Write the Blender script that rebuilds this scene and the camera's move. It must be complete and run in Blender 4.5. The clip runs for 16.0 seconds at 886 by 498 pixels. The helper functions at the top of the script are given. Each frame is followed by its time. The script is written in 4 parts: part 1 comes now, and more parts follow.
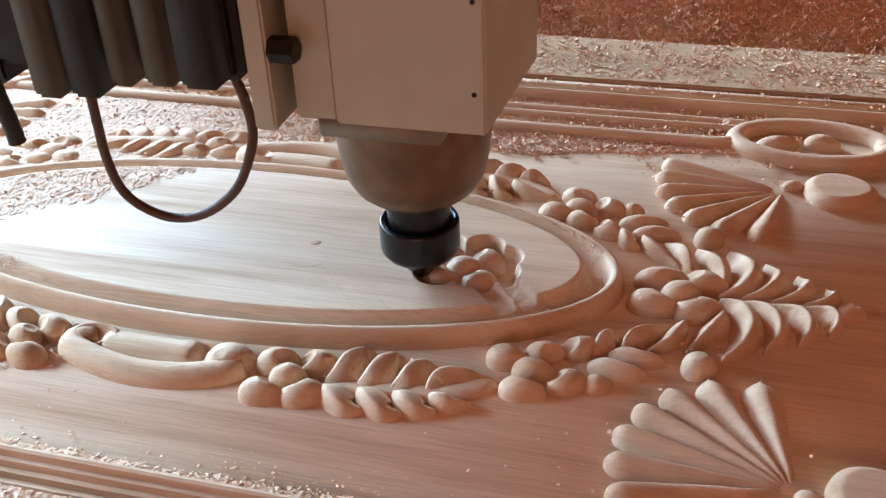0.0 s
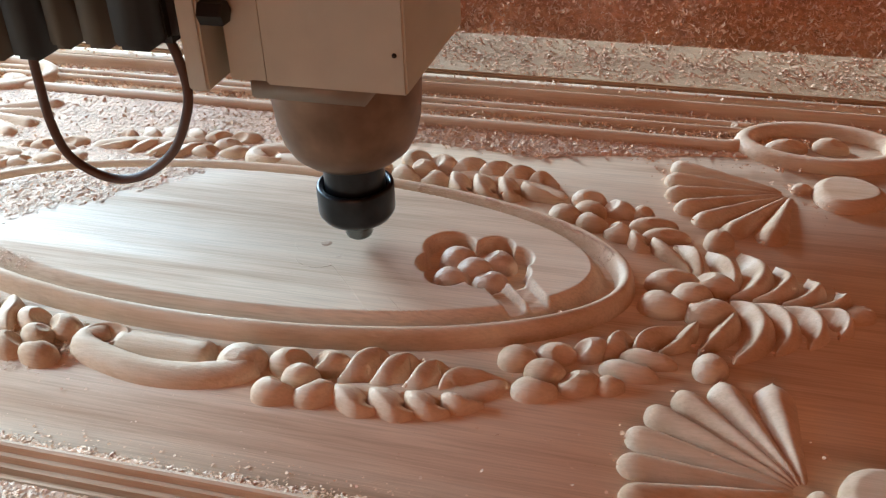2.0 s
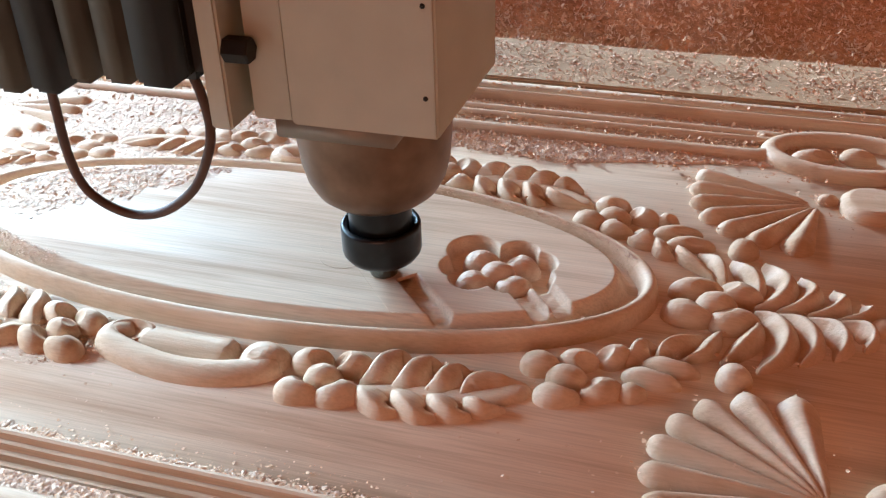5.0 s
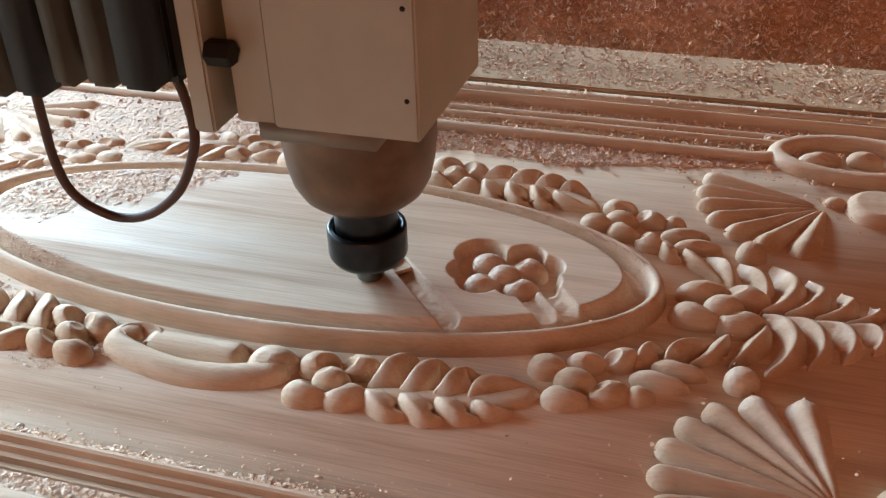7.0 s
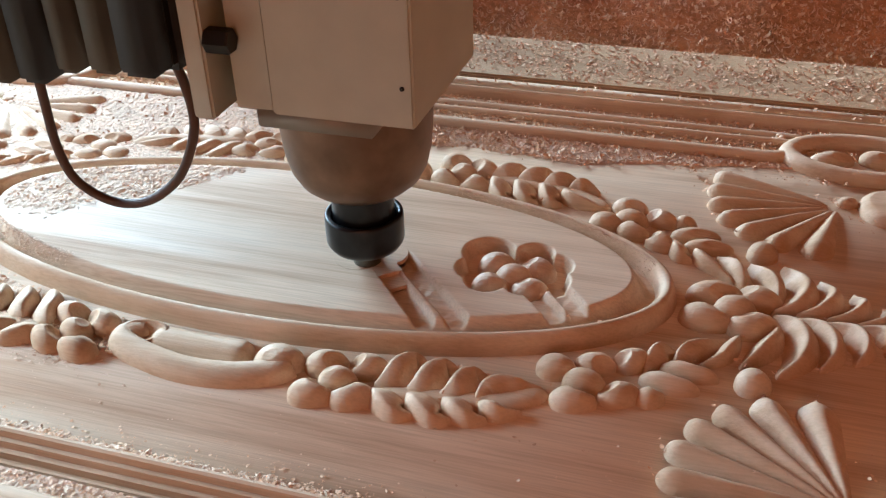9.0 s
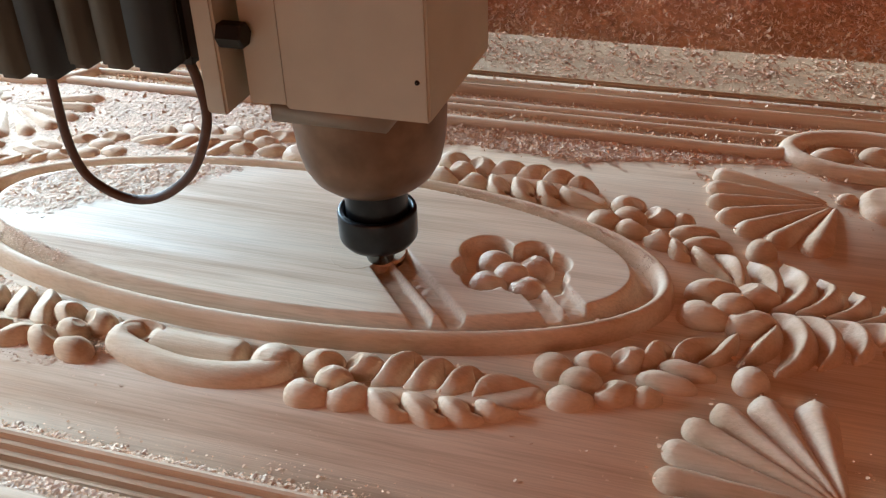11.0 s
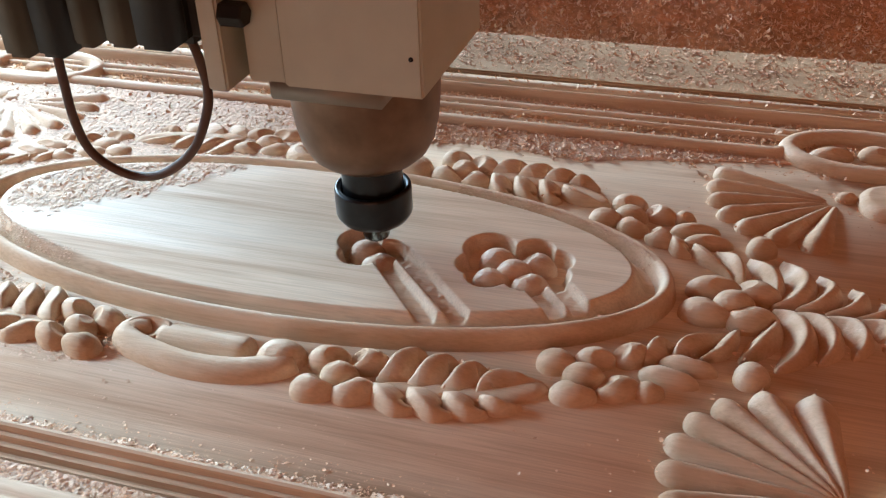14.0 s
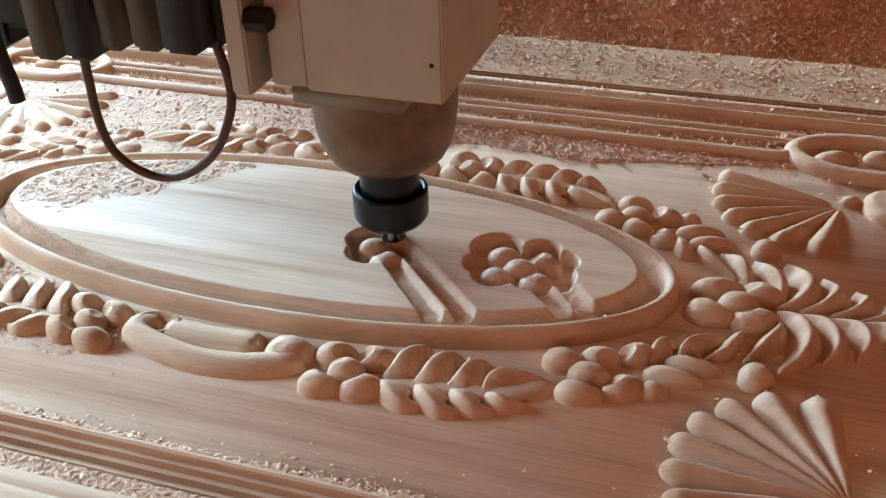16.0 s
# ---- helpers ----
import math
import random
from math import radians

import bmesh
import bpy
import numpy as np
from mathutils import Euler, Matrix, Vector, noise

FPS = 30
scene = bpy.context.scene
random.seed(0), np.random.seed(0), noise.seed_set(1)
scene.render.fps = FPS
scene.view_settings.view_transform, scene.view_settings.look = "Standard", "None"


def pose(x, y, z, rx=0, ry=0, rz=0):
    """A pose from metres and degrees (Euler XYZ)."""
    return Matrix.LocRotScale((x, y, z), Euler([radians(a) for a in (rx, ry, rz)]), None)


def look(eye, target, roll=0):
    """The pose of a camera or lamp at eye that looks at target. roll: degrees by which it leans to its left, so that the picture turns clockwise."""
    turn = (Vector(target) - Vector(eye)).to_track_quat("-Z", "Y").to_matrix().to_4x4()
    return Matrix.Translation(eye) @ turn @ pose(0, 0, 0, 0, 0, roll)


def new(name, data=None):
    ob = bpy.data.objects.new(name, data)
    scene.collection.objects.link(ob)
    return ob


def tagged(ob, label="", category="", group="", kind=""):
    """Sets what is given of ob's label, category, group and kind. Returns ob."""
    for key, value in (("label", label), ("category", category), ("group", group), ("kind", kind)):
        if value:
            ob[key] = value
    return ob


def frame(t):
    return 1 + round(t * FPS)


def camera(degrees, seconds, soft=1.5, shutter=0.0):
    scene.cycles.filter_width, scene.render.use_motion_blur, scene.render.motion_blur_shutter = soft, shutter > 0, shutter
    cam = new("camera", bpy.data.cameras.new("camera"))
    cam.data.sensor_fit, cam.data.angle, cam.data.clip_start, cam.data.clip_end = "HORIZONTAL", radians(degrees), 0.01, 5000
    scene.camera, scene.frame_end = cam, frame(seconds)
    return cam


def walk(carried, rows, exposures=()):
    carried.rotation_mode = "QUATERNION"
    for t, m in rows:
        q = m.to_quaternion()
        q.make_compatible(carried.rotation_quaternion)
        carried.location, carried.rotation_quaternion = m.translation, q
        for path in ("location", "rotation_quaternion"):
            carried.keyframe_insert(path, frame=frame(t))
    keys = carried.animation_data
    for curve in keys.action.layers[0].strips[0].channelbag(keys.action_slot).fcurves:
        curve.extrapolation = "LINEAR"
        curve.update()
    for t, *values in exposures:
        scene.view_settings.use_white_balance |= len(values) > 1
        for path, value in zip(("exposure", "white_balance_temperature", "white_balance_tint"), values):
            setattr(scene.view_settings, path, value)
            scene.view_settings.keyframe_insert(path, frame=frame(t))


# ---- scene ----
SECONDS = 16.0
cam = camera(48.3, SECONDS, soft=1.25, shutter=0.3)
PATH = [
    (0, (-0.015, -0.426, 0.293), (-0.491, 1.189, -0.785), -2.5),
    (0.5, (-0.012, -0.427, 0.294), (-0.491, 1.191, -0.78), -2.5),
    (1, (-0.014, -0.427, 0.293), (-0.493, 1.193, -0.779), -2.5),
    (1.5, (-0.013, -0.426, 0.289), (-0.494, 1.195, -0.78), -2.5),
    (2, (-0.021, -0.429, 0.293), (-0.495, 1.19, -0.78), -2.2),
    (2.5, (-0.026, -0.431, 0.294), (-0.499, 1.188, -0.779), -1.8),
    (3, (-0.023, -0.431, 0.294), (-0.503, 1.189, -0.776), -1.6),
    (3.5, (-0.021, -0.433, 0.291), (-0.513, 1.186, -0.775), -1.6),
    (4, (-0.022, -0.433, 0.29), (-0.518, 1.186, -0.775), -1.4),
    (4.5, (-0.023, -0.43, 0.293), (-0.527, 1.184, -0.775), -1.5),
    (7, (-0.025, -0.431, 0.294), (-0.545, 1.182, -0.767), -1.9),
    (7.5, (-0.024, -0.43, 0.294), (-0.548, 1.184, -0.765), -1.9),
    (8, (-0.024, -0.43, 0.291), (-0.552, 1.184, -0.766), -1.9),
    (8.5, (-0.025, -0.429, 0.291), (-0.556, 1.18, -0.772), -1.9),
    (9, (-0.027, -0.427, 0.292), (-0.559, 1.179, -0.774), -1.8),
    (11.5, (-0.024, -0.424, 0.292), (-0.563, 1.176, -0.781), -2.2),
    (12, (-0.026, -0.425, 0.292), (-0.563, 1.175, -0.781), -2.2),
    (12.5, (-0.025, -0.426, 0.293), (-0.562, 1.173, -0.781), -2.2),
    (13, (-0.026, -0.429, 0.292), (-0.562, 1.173, -0.778), -2.2),
    (13.5, (-0.025, -0.428, 0.292), (-0.563, 1.174, -0.778), -2.2),
    (14, (-0.025, -0.43, 0.293), (-0.562, 1.173, -0.777), -2.1),
    (14.5, (-0.027, -0.434, 0.293), (-0.562, 1.169, -0.776), -1.9),
    (15, (-0.026, -0.435, 0.294), (-0.565, 1.168, -0.774), -1.6),
    (15.5, (-0.025, -0.434, 0.292), (-0.567, 1.171, -0.772), -1.6),
    (16, (-0.026, -0.435, 0.294), (-0.568, 1.168, -0.772), -1.6),
]
walk(cam, [(t, look(eye, target, roll)) for t, eye, target, roll in PATH],
     exposures=[(0, 0.30, 6050, 10), (0.5, 0.40, 6050, 10), (1.2, 0.34, 6050, 10), (2, 0.04, 6300, 10), (3.5, 0.37, 5950, 10), (4, 0.55, 5930, 10), (4.7, 0.45, 5980, 10),
                (7, -0.06, 6350, 10), (8, 0.30, 6200, 10), (9, 0.08, 6350, 10), (11.5, -0.03, 6350, 10), (16, -0.01, 6350, 10)])

# ---------------------------------------------------------------- light
world = bpy.data.worlds.new("sky")
scene.world = world
world.use_nodes = True
wn = world.node_tree
sky = wn.nodes.new("ShaderNodeTexSky")
sky.sky_type, sky.sun_disc = "NISHITA", False
sky.sun_elevation, sky.sun_rotation = radians(38), radians(-75)
wn.links.new(sky.outputs[0], wn.nodes["Background"].inputs[0])
wn.nodes["Background"].inputs[1].default_value = 0.12


def window_or_fill(eye, target, sx, sy, power, color, spread=180):
    lamp = bpy.data.lights.new("daylight_or_fill", "AREA")
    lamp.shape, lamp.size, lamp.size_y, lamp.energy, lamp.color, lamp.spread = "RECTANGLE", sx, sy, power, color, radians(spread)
    ob = new("daylight_or_fill", lamp)
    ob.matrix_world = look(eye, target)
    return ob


# three west lamps stand in for outside light, spread narrowed to keep the right dark
for ly, slant, watts in ((-0.25, 0.165, 6.2), (0.25, 0.36, 3.9), (0.75, 0.34, 4.6)):
    window_or_fill((-0.98, ly, 0.29), (-0.63, ly - slant, -0.03), 0.44, 0.22, watts, (0.58, 0.82, 1.0), 94)
# cool fill lamp with no source of its own, added to brighten the heap
window_or_fill((-0.96, 1.15, 0.36), (-0.10, 1.00, 0.05), 0.44, 0.22, 26.0, (0.62, 0.82, 1.0), 80)
# unseen orange fill lamp to the south, added to warm the shaded faces
window_or_fill((0.20, -2.40, 0.75), (0.10, 0.05, 0.0), 1.25, 1.3, 9.5, (1.0, 0.32, 0.06))
# unseen orange fill lamp overhead, added to warm the right side
window_or_fill((0.30, 0.55, 1.80), (0.28, 0.50, 0.0), 1.0, 1.0, 3.8, (1.0, 0.36, 0.07))

# ---------------------------------------------------------------- materials


def nodes_of(name):
    m = bpy.data.materials.new(name)
    m.use_nodes = True
    return m, m.node_tree.nodes, m.node_tree.links, m.node_tree.nodes["Principled BSDF"]


def ramp(ns, stops):
    r = ns.new("ShaderNodeValToRGB")
    while len(r.color_ramp.elements) < len(stops):
        r.color_ramp.elements.new(0.5)
    for e, (p, c) in zip(r.color_ramp.elements, stops):
        e.position, e.color = p, (*c, 1)
    return r


def wood_material(name, light, mid, dark, rough=0.42, stretch=(2.2, 34, 34), seed=0.0, grain=1.0, fuzz=0.0, gloss=0.45):
    """Bare timber: long streaks along x, fine fibres, faint blotches."""
    m, ns, ln, b = nodes_of(name)
    tc = ns.new("ShaderNodeTexCoord")
    mp = ns.new("ShaderNodeMapping")
    mp.inputs["Scale"].default_value = stretch
    mp.inputs["Location"].default_value = (seed, seed * 1.7, 0.3)
    mp.inputs["Rotation"].default_value = (0, 0, radians(1.5))
    ln.new(tc.outputs["Object"], mp.inputs[0])
    n1 = ns.new("ShaderNodeTexNoise")
    n1.inputs["Scale"].default_value, n1.inputs["Detail"].default_value = 1.6, 7
    n1.inputs["Distortion"].default_value = 0.6
    ln.new(mp.outputs[0], n1.inputs["Vector"])
    r1 = ramp(ns, [(0.36, dark), (0.49, mid), (0.60, light)])
    mpf = ns.new("ShaderNodeMapping")
    mpf.inputs["Scale"].default_value = (stretch[0] * 1.6, stretch[1] * 2.7, stretch[2] * 2.7)
    mpf.inputs["Rotation"].default_value = (0, 0, radians(1.0))
    ln.new(tc.outputs["Object"], mpf.inputs[0])
    nf = ns.new("ShaderNodeTexNoise")
    nf.inputs["Scale"].default_value, nf.inputs["Detail"].default_value = 1.6, 5
    ln.new(mpf.outputs[0], nf.inputs["Vector"])
    mixn = ns.new("ShaderNodeMix")
    mixn.inputs[0].default_value = 0.22
    ln.new(n1.outputs[0], mixn.inputs[2])
    ln.new(nf.outputs[0], mixn.inputs[3])
    spread = ns.new("ShaderNodeMapRange")
    spread.inputs["From Min"].default_value, spread.inputs["From Max"].default_value = 0.36, 0.64
    spread.inputs["To Min"].default_value, spread.inputs["To Max"].default_value = 0.36, 0.62
    ln.new(mixn.outputs[0], spread.inputs[0])
    ln.new(spread.outputs[0], r1.inputs[0])
    mp2 = ns.new("ShaderNodeMapping")
    mp2.inputs["Scale"].default_value = (28, 900, 900)
    ln.new(tc.outputs["Object"], mp2.inputs[0])
    n2 = ns.new("ShaderNodeTexNoise")
    n2.inputs["Scale"].default_value, n2.inputs["Detail"].default_value = 1.0, 4
    ln.new(mp2.outputs[0], n2.inputs["Vector"])
    n3 = ns.new("ShaderNodeTexNoise")
    n3.inputs["Scale"].default_value, n3.inputs["Detail"].default_value = 9.0, 3
    ln.new(tc.outputs["Object"], n3.inputs["Vector"])
    mul = ns.new("ShaderNodeMix")
    mul.data_type, mul.blend_type = "RGBA", "MULTIPLY"
    mul.inputs[0].default_value = 0.35 * grain
    r2 = ramp(ns, [(0.3, (0.55, 0.5, 0.46)), (0.6, (1, 1, 1))])
    ln.new(n2.outputs[0], r2.inputs[0])
    ln.new(r1.outputs[0], mul.inputs[6])
    ln.new(r2.outputs[0], mul.inputs[7])
    mul2 = ns.new("ShaderNodeMix")
    mul2.data_type, mul2.blend_type = "RGBA", "MULTIPLY"
    mul2.inputs[0].default_value = 0.4
    r3 = ramp(ns, [(0.35, (0.78, 0.72, 0.68)), (0.62, (1, 1, 1))])
    ln.new(n3.outputs[0], r3.inputs[0])
    ln.new(mul.outputs[2], mul2.inputs[6])
    ln.new(r3.outputs[0], mul2.inputs[7])
    ln.new(mul2.outputs[2], b.inputs["Base Color"])
    rr = ns.new("ShaderNodeMapRange")
    rr.inputs["To Min"].default_value, rr.inputs["To Max"].default_value = rough + 0.12, rough - 0.10
    rr.inputs["From Min"].default_value, rr.inputs["From Max"].default_value = 0.38, 0.62
    ln.new(mixn.outputs[0], rr.inputs[0])
    ln.new(rr.outputs[0], b.inputs["Roughness"])
    b.inputs["Specular IOR Level"].default_value = gloss
    # fibres and, on freshly milled faces, a fuzzy torn nap
    bump = ns.new("ShaderNodeBump")
    bump.inputs["Strength"].default_value, bump.inputs["Distance"].default_value = 0.35, 0.0004
    ln.new(n2.outputs[0], bump.inputs["Height"])
    last = bump
    if fuzz:
        n4 = ns.new("ShaderNodeTexNoise")
        n4.inputs["Scale"].default_value, n4.inputs["Detail"].default_value = 420, 4
        ln.new(tc.outputs["Object"], n4.inputs["Vector"])
        b2 = ns.new("ShaderNodeBump")
        b2.inputs["Strength"].default_value, b2.inputs["Distance"].default_value = fuzz, 0.0007
        ln.new(n4.outputs[0], b2.inputs["Height"])
        ln.new(bump.outputs[0], b2.inputs["Normal"])
        last = b2
    ln.new(last.outputs[0], b.inputs["Normal"])
    return m


def plain_material(name, color, rough, metal=0.0, spots=0.25, scale=60.0, bump=0.15, dist=0.0005, coat=0.0):
    m, ns, ln, b = nodes_of(name)
    tc = ns.new("ShaderNodeTexCoord")
    n = ns.new("ShaderNodeTexNoise")
    n.inputs["Scale"].default_value, n.inputs["Detail"].default_value = scale, 6
    ln.new(tc.outputs["Object"], n.inputs["Vector"])
    n2 = ns.new("ShaderNodeTexNoise")
    n2.inputs["Scale"].default_value, n2.inputs["Detail"].default_value = scale * 0.13, 3
    ln.new(tc.outputs["Object"], n2.inputs["Vector"])
    add = ns.new("ShaderNodeMath")
    add.operation = "ADD"
    ln.new(n.outputs[0], add.inputs[0])
    ln.new(n2.outputs[0], add.inputs[1])
    low = tuple(c * (1 - spots) for c in color)
    high = tuple(min(1, c * (1 + spots * 0.5)) for c in color)
    r = ramp(ns, [(0.35, low), (0.65, high)])
    half = ns.new("ShaderNodeMath")
    half.operation = "MULTIPLY"
    half.inputs[1].default_value = 0.5
    ln.new(add.outputs[0], half.inputs[0])
    ln.new(half.outputs[0], r.inputs[0])
    ln.new(r.outputs[0], b.inputs["Base Color"])
    b.inputs["Metallic"].default_value = metal
    b.inputs["Coat Weight"].default_value = coat
    rr = ns.new("ShaderNodeMapRange")
    rr.inputs["To Min"].default_value, rr.inputs["To Max"].default_value = max(0.05, rough - 0.1), rough + 0.1
    ln.new(n2.outputs[0], rr.inputs[0])
    ln.new(rr.outputs[0], b.inputs["Roughness"])
    bp = ns.new("ShaderNodeBump")
    bp.inputs["Strength"].default_value, bp.inputs["Distance"].default_value = bump, dist
    ln.new(n.outputs[0], bp.inputs["Height"])
    ln.new(bp.outputs[0], b.inputs["Normal"])
    return m


def shaving_material(name, light, dark):
    """Loose chips: every chip its own tone."""
    m, ns, ln, b = nodes_of(name)
    geo = ns.new("ShaderNodeNewGeometry")
    r = ramp(ns, [(0.0, dark), (0.45, tuple((a + c) / 2 for a, c in zip(light, dark))), (1.0, light)])
    ln.new(geo.outputs["Random Per Island"], r.inputs[0])
    tc = ns.new("ShaderNodeTexCoord")
    n = ns.new("ShaderNodeTexNoise")
    n.inputs["Scale"].default_value, n.inputs["Detail"].default_value = 500, 3
    ln.new(tc.outputs["Object"], n.inputs["Vector"])
    mul = ns.new("ShaderNodeMix")
    mul.data_type, mul.blend_type = "RGBA", "MULTIPLY"
    mul.inputs[0].default_value = 0.3
    ln.new(r.outputs[0], mul.inputs[6])
    ln.new(n.outputs[0], mul.inputs[7])
    ln.new(mul.outputs[2], b.inputs["Base Color"])
    b.inputs["Roughness"].default_value = 0.85
    b.inputs["Specular IOR Level"].default_value = 0.15
    return m


WOOD = wood_material("pale_carved_wood", (0.80, 0.635, 0.475), (0.75, 0.565, 0.405), (0.56, 0.37, 0.24), 0.54, (2.0, 24, 24), gloss=0.2)
RELIEF = wood_material("milled_relief_wood", (0.74, 0.55, 0.39), (0.68, 0.48, 0.325), (0.58, 0.38, 0.24), 0.62, (6, 30, 30), 2.0, 0.7, 0.4, 0.2)
FRESH = wood_material("fresh_cut_wood", (0.78, 0.61, 0.47), (0.72, 0.53, 0.385), (0.60, 0.40, 0.275), 0.55, (8, 60, 60), 5.0, 0.6, 0.7, 0.35)
PLANK = wood_material("dusty_plank_wood", (0.50, 0.345, 0.20), (0.44, 0.29, 0.16), (0.35, 0.22, 0.115), 0.78, (2, 18, 18), 8.0, 0.8, 0.5)
CHIPS = shaving_material("wood_chips", (0.93, 0.66, 0.46), (0.76, 0.44, 0.27))
DUST = shaving_material("fine_sawdust", (0.82, 0.58, 0.42), (0.66, 0.42, 0.28))
# lighter than CHIPS: brightness of the lit heap put into the colour
LIT_HEAP_CHIPS = shaving_material("lit_heap_shavings", (1.0, 0.82, 0.64), (0.80, 0.42, 0.24))
CREAM = plain_material("cream_painted_steel", (0.50, 0.47, 0.375), 0.45, 0, 0.12, 40, 0.08)
CREAM_SIDE = plain_material("darker_cream_plate", (0.30, 0.27, 0.225), 0.4, 0.2, 0.15, 50, 0.1)
# brown reflection of the surroundings put into the steel's colour
STEEL = plain_material("brushed_spindle_steel", (0.25, 0.155, 0.105), 0.44, 0.85, 0.4, 60, 0.1)
NUT = plain_material("blackened_steel", (0.035, 0.037, 0.040), 0.30, 0.85, 0.3, 120, 0.06)
CUTTER = plain_material("bright_carbide", (0.18, 0.20, 0.20), 0.22, 1.0, 0.2, 150, 0.05)
DARK = plain_material("dark_cast_metal", (0.018, 0.013, 0.010), 0.6, 0.1, 0.4, 50, 0.2)
FIN = plain_material("dull_brown_grey_fin", (0.078, 0.056, 0.034), 0.6, 0.1, 0.3, 40, 0.15)
RUBBER = plain_material("brown_rubber_hose", (0.095, 0.046, 0.028), 0.6, 0, 0.3, 150, 0.2)
BOLT = plain_material("black_oxide_bolt", (0.02, 0.018, 0.016), 0.45, 0.6, 0.3, 100, 0.1)
# for the unseen walls; ochre chosen for the warm light it bounces
PLASTER = plain_material("ochre_plaster", (0.46, 0.20, 0.085), 0.9, 0, 0.15, 8, 0.3, 0.003)
CONCRETE = plain_material("dusty_concrete", (0.40, 0.25, 0.15), 0.9, 0, 0.25, 12, 0.3, 0.003)
CEILING = plain_material("brown_ceiling_paint", (0.48, 0.25, 0.12), 0.9, 0, 0.15, 8, 0.2, 0.003)
BED = plain_material("machine_bed_board", (0.36, 0.27, 0.20), 0.7, 0, 0.2, 30, 0.2, 0.001)
DUST_BED = plain_material("packed_sawdust", (0.80, 0.58, 0.43), 0.85, 0, 0.3, 420, 0.8, 0.002)
# darker than the chips on it: shade of the gaps put into the colour
HEAP = plain_material("shaded_packed_shavings", (0.66, 0.36, 0.20), 0.85, 0, 0.35, 160, 1.0, 0.006)

# ---------------------------------------------------------------- mesh helpers


def mesh_of(name, verts, faces, material, smooth=True):
    me = bpy.data.meshes.new(name)
    me.from_pydata([tuple(v) for v in verts], [], faces)
    me.materials.append(material)
    if smooth:
        me.polygons.foreach_set("use_smooth", [True] * len(me.polygons))
    me.update()
    return me


def thing(name, base, label, category, group="", kind=""):
    ob = new(name)
    ob.location = base
    ob.empty_display_size = 0.02
    tagged(ob, label, category, group, kind)
    return ob


def part(name, verts, faces, material, parent, label="", smooth=True):
    """One mesh object under a thing; the vertices are in world metres."""
    root = parent
    base = Vector(root.location)
    while root.parent:
        root = root.parent
        base = base + Vector(root.location)
    ob = new(name, mesh_of(name, [(v[0] - base.x, v[1] - base.y, v[2] - base.z) for v in verts], faces, material, smooth))
    ob.parent = parent
    if label:
        ob["label"] = label
    return ob


def grid_faces(nu, nv, wrap_u=False, wrap_v=False):
    """Faces of nu x nv vertices in rows of nv."""
    out = []
    for i in range(nu if wrap_u else nu - 1):
        for j in range(nv if wrap_v else nv - 1):
            a, b = i, (i + 1) % nu
            c, d = j, (j + 1) % nv
            out.append((a * nv + c, b * nv + c, b * nv + d, a * nv + d))
    return out


def bevel_box(x0, x1, y0, y1, z0, z1, bevel=0.002, seg=2):
    bm = bmesh.new()
    bmesh.ops.create_cube(bm, size=1)
    for v in bm.verts:
        v.co = ((x0 + x1) / 2 + v.co.x * (x1 - x0), (y0 + y1) / 2 + v.co.y * (y1 - y0), (z0 + z1) / 2 + v.co.z * (z1 - z0))
    if bevel:
        bmesh.ops.bevel(bm, geom=bm.edges[:], offset=bevel, segments=seg, affect="EDGES", clamp_overlap=True)
    bm.verts.index_update()
    vs, fs = [tuple(v.co) for v in bm.verts], [tuple(v.index for v in f.verts) for f in bm.faces]
    bm.free()
    return vs, fs


def prism(outline, z0, z1, bevel=0.002):
    """An upright prism over an outline of (x, y)."""
    bm = bmesh.new()
    low = [bm.verts.new((x, y, z0)) for x, y in outline]
    f = bm.faces.new(low)
    r = bmesh.ops.extrude_face_region(bm, geom=[f])
    for v in r["geom"]:
        if isinstance(v, bmesh.types.BMVert):
            v.co.z = z1
    bmesh.ops.recalc_face_normals(bm, faces=bm.faces[:])
    if bevel:
        bmesh.ops.bevel(bm, geom=bm.edges[:], offset=bevel, segments=2, affect="EDGES", clamp_overlap=True)
    bm.verts.index_update()
    vs, fs = [tuple(v.co) for v in bm.verts], [tuple(v.index for v in f.verts) for f in bm.faces]
    bm.free()
    return vs, fs


def turned(profile, cx, cy, z, n=48):
    """A body of revolution round an upright axis; profile of (radius, height)."""
    vs = []
    for r, h in profile:
        for k in range(n):
            a = 2 * math.pi * k / n
            vs.append((cx + r * math.cos(a), cy + r * math.sin(a), z + h))
    return vs, grid_faces(len(profile), n, wrap_v=True)


def tube(points, radius, n=10):
    vs = []
    for i, p in enumerate(points):
        p = Vector(p)
        t = (Vector(points[min(i + 1, len(points) - 1)]) - Vector(points[max(i - 1, 0)])).normalized()
        side = t.cross(Vector((0.1, 1, 0))).normalized()
        up = side.cross(t)
        for k in range(n):
            a = 2 * math.pi * k / n
            vs.append(p + radius * (math.cos(a) * side + math.sin(a) * up))
    return vs, grid_faces(len(points), n, wrap_v=True)


def smooth_line(points, per=8):
    """Catmull-Rom through the points."""
    pts = [Vector(p) for p in points]
    ext = [pts[0] * 2 - pts[1]] + pts + [pts[-1] * 2 - pts[-2]]
    out = []
    for i in range(1, len(ext) - 2):
        a, b, c, d = ext[i - 1:i + 3]
        for k in range(per):
            t = k / per
            out.append(0.5 * ((2 * b) + (c - a) * t + (2 * a - 5 * b + 4 * c - d) * t * t + (3 * b - a - 3 * c + d) * t ** 3))
    out.append(pts[-1])
    return out


